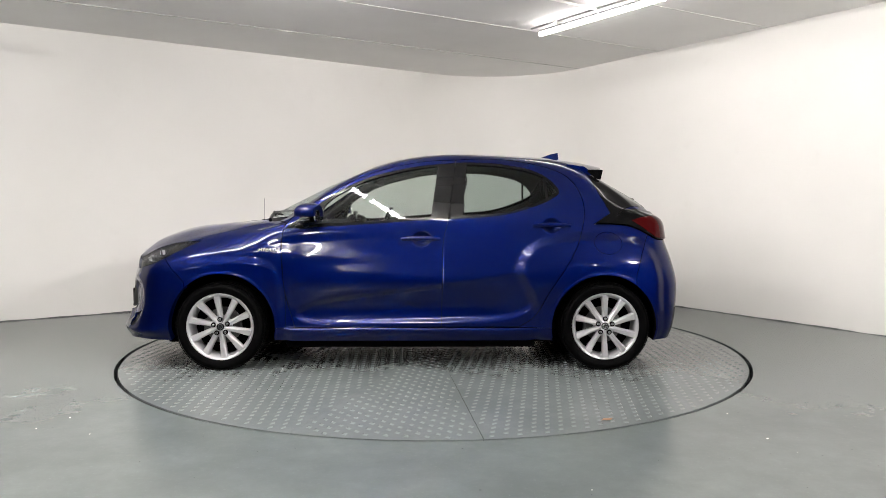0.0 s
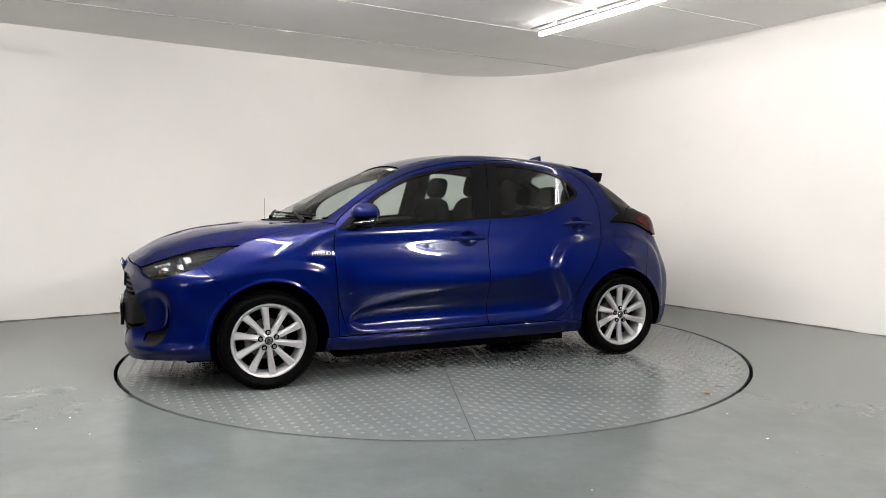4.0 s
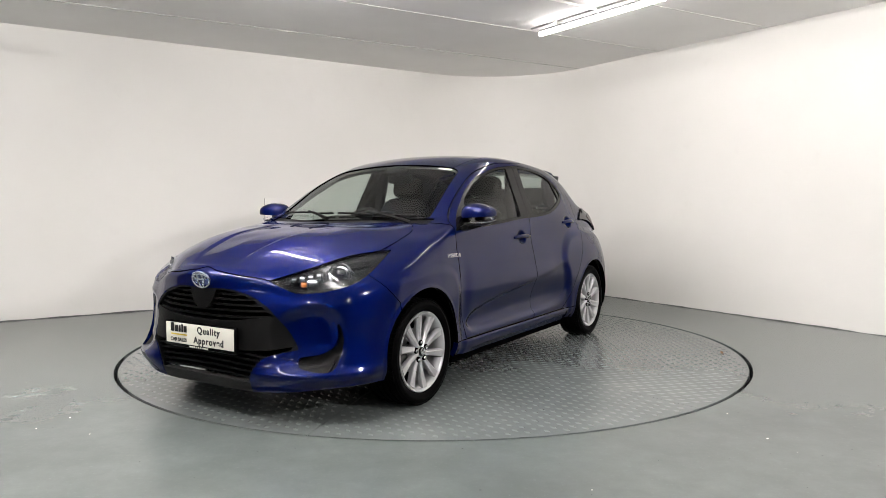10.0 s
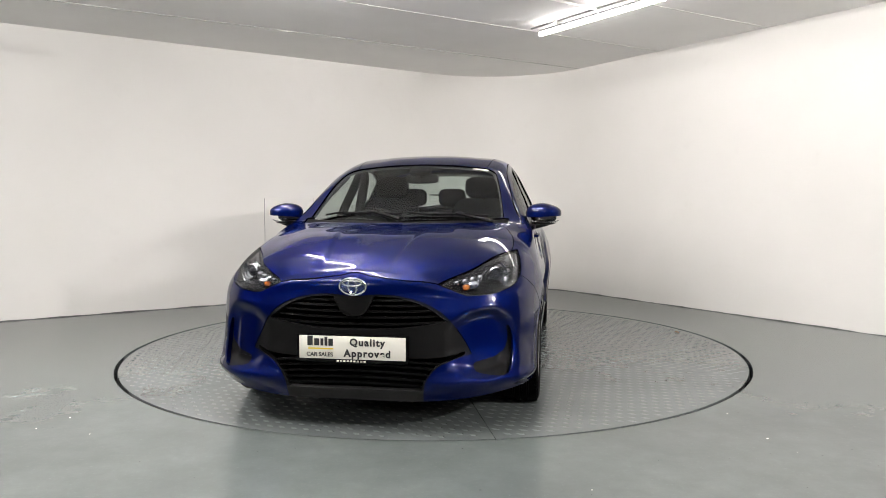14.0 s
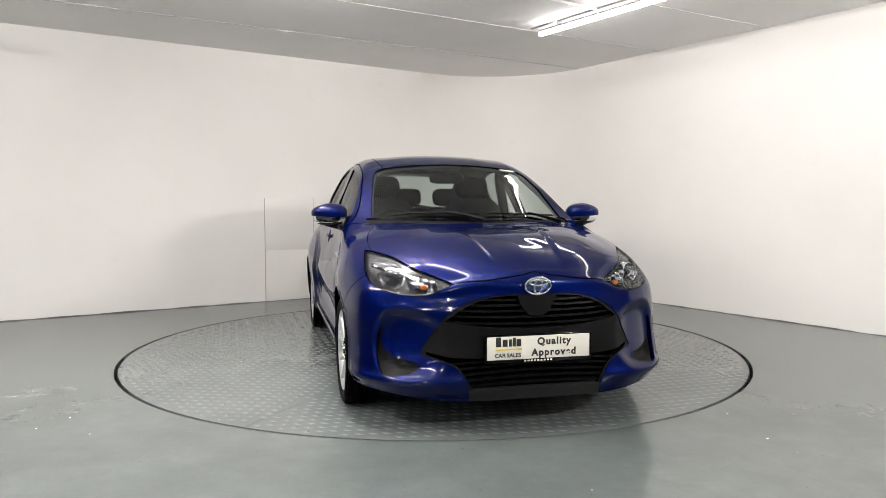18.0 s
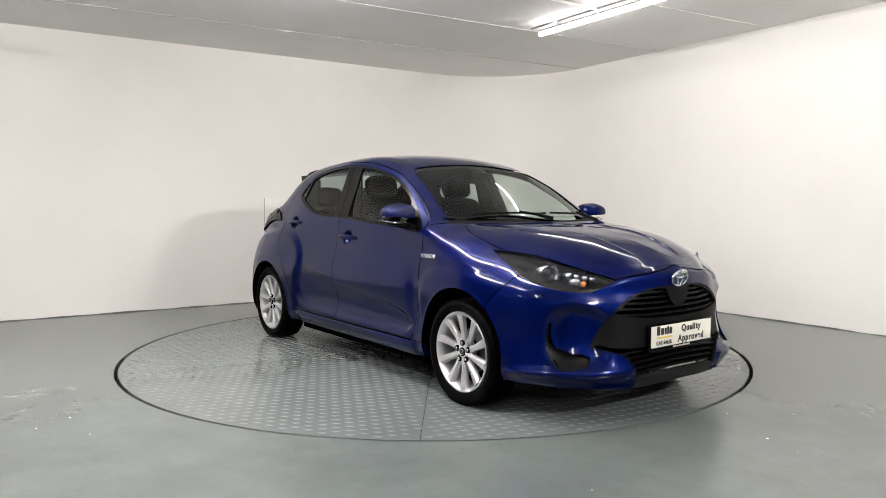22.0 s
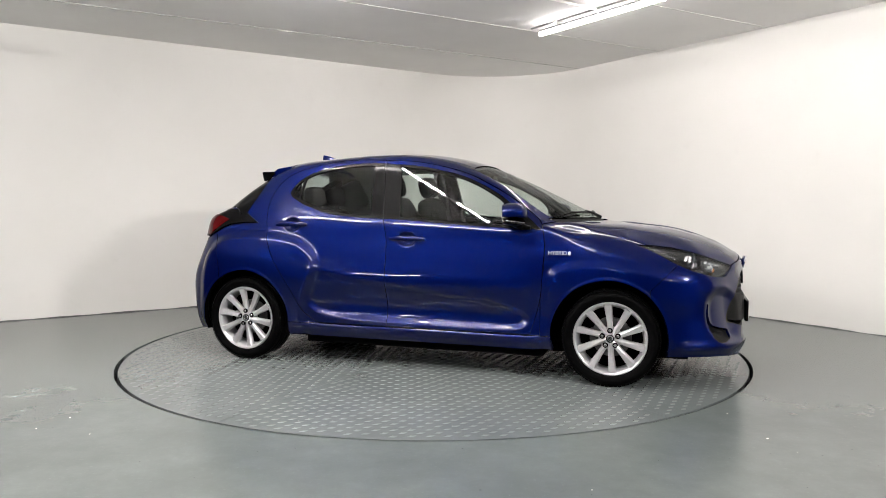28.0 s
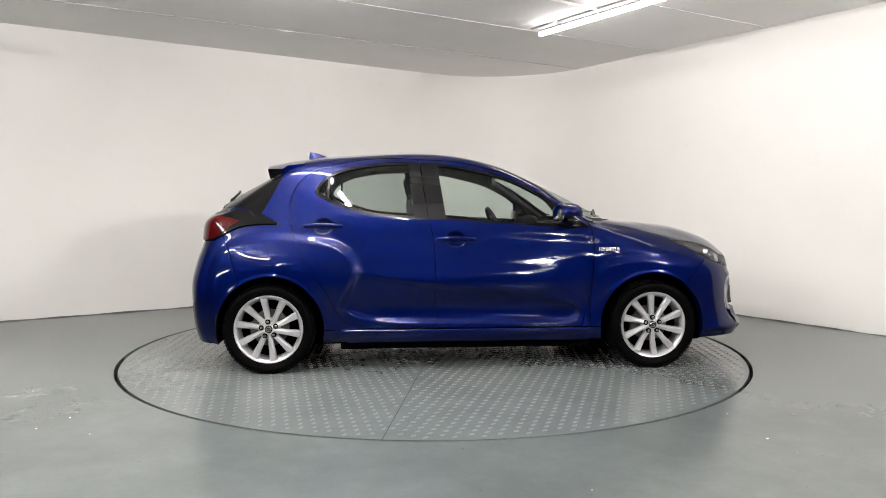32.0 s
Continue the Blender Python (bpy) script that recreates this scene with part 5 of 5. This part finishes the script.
def build_tube(at, turn, w, hood, half):
    """A batten lamp: a bright rounded diffuser below a white housing, on two clips under the ceiling."""
    lamp = new("tube_lamp")
    lamp.location = (at.x, at.y, CEIL)
    lamp.rotation_euler = (0, 0, radians(turn))
    tagged(lamp, "lit white fluorescent tube in a slim ceiling batten; one in view, the others unseen fill", "ceiling light", "tube lamps")
    z = at.z - CEIL
    bm = bmesh.new()
    tube(bm, [(0, y, z) for y in (-half, -half + 0.01, half - 0.01, half)], [0.016, 0.022, 0.022, 0.016], 14)
    part("tube", bm, TUBE[w], lamp, "glowing white tube")
    bm = bmesh.new()
    box(bm, (-hood, -half + 0.006, z + 0.018), (hood, half - 0.006, z + 0.036), 0.005)
    part("batten", bm, LAMPGREY, lamp, "grey housing of the tube")
    for y in (-half * 0.67, half * 0.67):
        bm = bmesh.new()
        box(bm, (-0.05, y - 0.02, -0.024), (0.05, y + 0.02, -0.001), 0.004)
        box(bm, (-0.010, y - 0.010, z + 0.032), (0.010, y + 0.010, -0.02), 0.002)
        part("clip", bm, WHITEPAINT, lamp)
    bm = bmesh.new()
    box(bm, (-0.030, -half - 0.1, -0.016), (-0.012, half + 0.1, -0.002), 0.003)
    part("cable_track", bm, LAMPGREY, lamp)


for spot in TUBES:
    build_tube(*spot)


# ---- ceiling beads, conduit and wall hatch ----
def build_ceiling_details():
    for q, lean, w, mat in ((0.795, -.035, 0.008, BEAD), (2.025, -.037, 0.005, BEADGREY), (-0.43, -.05, 0.008, BEAD), (-1.68, -.04, 0.008, BEAD), (-2.93, -.04, 0.008, BEAD)):
        bm = bmesh.new()
        a, b = -7.0, WALL_P - 0.002
        slab(bm, [bay(a, q + lean * a - w), bay(b, q + lean * b - w), bay(b, q + lean * b + w), bay(a, q + lean * a + w)], CEIL - 0.006, CEIL - 0.0005)
        tagged(part("ceiling_bead", bm, mat, None, "thin painted joint bead across the ceiling"), kind="structure", category="trim")
    bm = bmesh.new()
    tube(bm, [bay(-7.0, -.12, CEIL - 0.014), bay(1.50, -.20, CEIL - 0.014)], 0.012, 8)
    tagged(part("conduit", bm, WHITEPAINT, None, "thin white cable conduit along the ceiling"), category="conduit")
    # flush hatch in the long wall
    hatch = new("wall_hatch")
    hatch.location = bay(-.215, WALL_Q, 0.0)
    tagged(hatch, "flush white painted access hatch let into the wall", "hatch")
    for z0, z1, name in ((0.585, 1.166, "hatch_door"), (0.004, 0.575, "kick_panel")):
        bm = bmesh.new()
        box(bm, (-.215, WALL_Q - 0.007, z0), (.366, WALL_Q - 0.001, z1), 0.002)
        turned(bm)
        bmesh.ops.transform(bm, matrix=Matrix.Translation(-hatch.location), verts=bm.verts)
        part(name, bm, WALL, hatch)
    bm = bmesh.new()
    # grey strips on the wall: the seams' shade is their colour, no real gap
    box(bm, (-.222, WALL_Q - 0.004, 0.0), (-.216, WALL_Q - 0.0005, 1.17))
    box(bm, (.367, WALL_Q - 0.004, 0.0), (.371, WALL_Q - 0.0005, 1.17))
    turned(bm)
    bmesh.ops.transform(bm, matrix=Matrix.Translation(-hatch.location), verts=bm.verts)
    part("shadow_gap", bm, SEAMGREY, hatch)


BEAD = material("white_bead", (0.74, 0.73, 0.70), 0.5)
BEADGREY = material("grey_bead", (0.50, 0.49, 0.47), 0.6)
SEAMGREY = material("seam_grey", (0.35, 0.34, 0.33), 0.8)
build_ceiling_details()


def build_leaf():
    bm = bmesh.new()
    vs = [bm.verts.new((x, y, z)) for x, y, z in ((-.035, 0, .002), (-.015, -.016, .006), (.012, -.014, .003), (.034, .002, .009), (.010, .016, .004), (-.016, .013, .008), (0, 0, .012))]
    for i in range(6):
        bm.faces.new((vs[6], vs[i], vs[(i + 1) % 6]))
    bmesh.ops.solidify(bm, geom=bm.faces[:], thickness=-0.0012)
    return tagged(part("dry_leaf", bm, LEAF, None, "small dry curled brown leaf lying on the turntable"), category="leaf")


def build_specks():
    """Paint chips and grit scattered over the floor in front of the table."""
    rng = random.Random(11)
    for name, mat, count, label in (("paint_chips", WHITE, 34, "scattered white paint chips on the floor"), ("grit", GAPBLACK, 46, "scattered dark grit on the floor")):
        bm = bmesh.new()
        for k in range(count):
            a, r = rng.uniform(-2.9, -0.2), rng.uniform(2.36, 4.2)
            x, y = r * math.cos(a), r * math.sin(a)
            w = rng.uniform(0.002, 0.0055)
            vs = [bm.verts.new((x + w * rng.uniform(.5, 1.2) * math.cos(t), y + w * rng.uniform(.5, 1.2) * math.sin(t), 0.0006)) for t in (0, 1.3, 2.6, 3.9, 5.2)]
            top = bm.verts.new((x, y, 0.0006 + w * 0.3))
            for i in range(5):
                bm.faces.new((vs[i], vs[(i + 1) % 5], top))
        tagged(part(name, bm, mat, None, label, False), kind="stuff", category="grit")


def build_wall_foot():
    """The slightly uneven joint where the wall meets the floor, its shadow gap put in as a dark strip."""
    rng = random.Random(5)
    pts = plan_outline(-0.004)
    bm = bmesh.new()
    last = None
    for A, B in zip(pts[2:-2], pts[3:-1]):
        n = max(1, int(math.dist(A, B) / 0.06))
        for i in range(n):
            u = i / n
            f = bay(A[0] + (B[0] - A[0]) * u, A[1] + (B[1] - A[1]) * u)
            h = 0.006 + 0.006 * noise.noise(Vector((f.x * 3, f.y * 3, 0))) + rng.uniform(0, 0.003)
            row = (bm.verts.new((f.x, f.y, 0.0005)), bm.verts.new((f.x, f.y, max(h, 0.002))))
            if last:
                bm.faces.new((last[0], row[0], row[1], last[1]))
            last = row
    tagged(part("floor_joint", bm, JOINTGREY, None, "uneven joint between wall and floor, its shadow gap as a dark strip"), kind="structure", category="trim")


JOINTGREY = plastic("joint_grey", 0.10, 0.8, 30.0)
build_wall_foot()
build_specks()
LEAF = plastic("dry_leaf_brown", 0.5, 0.8, 90.0, (0.40, 0.20, 0.09))
leaf = build_leaf()


def motions():
    """The table turns evenly, counterclockwise from above, and carries the car and the leaf."""
    rows = [(t, -0.02 + 5.745 * t) for t in range(0, 33, 2)]
    walk(turntable, [(t, pose(0, 0, 0, 0, 0, a)) for t, a in rows])
    walk(car, [(t, pose(0, 0, 0, 0, 0, a) @ Matrix.Translation(CAR_AT)) for t, a in rows])
    walk(leaf, [(t, pose(0, 0, 0, 0, 0, a) @ pose(.888, -1.961, 0, 0, 0, 15)) for t, a in rows])


motions()
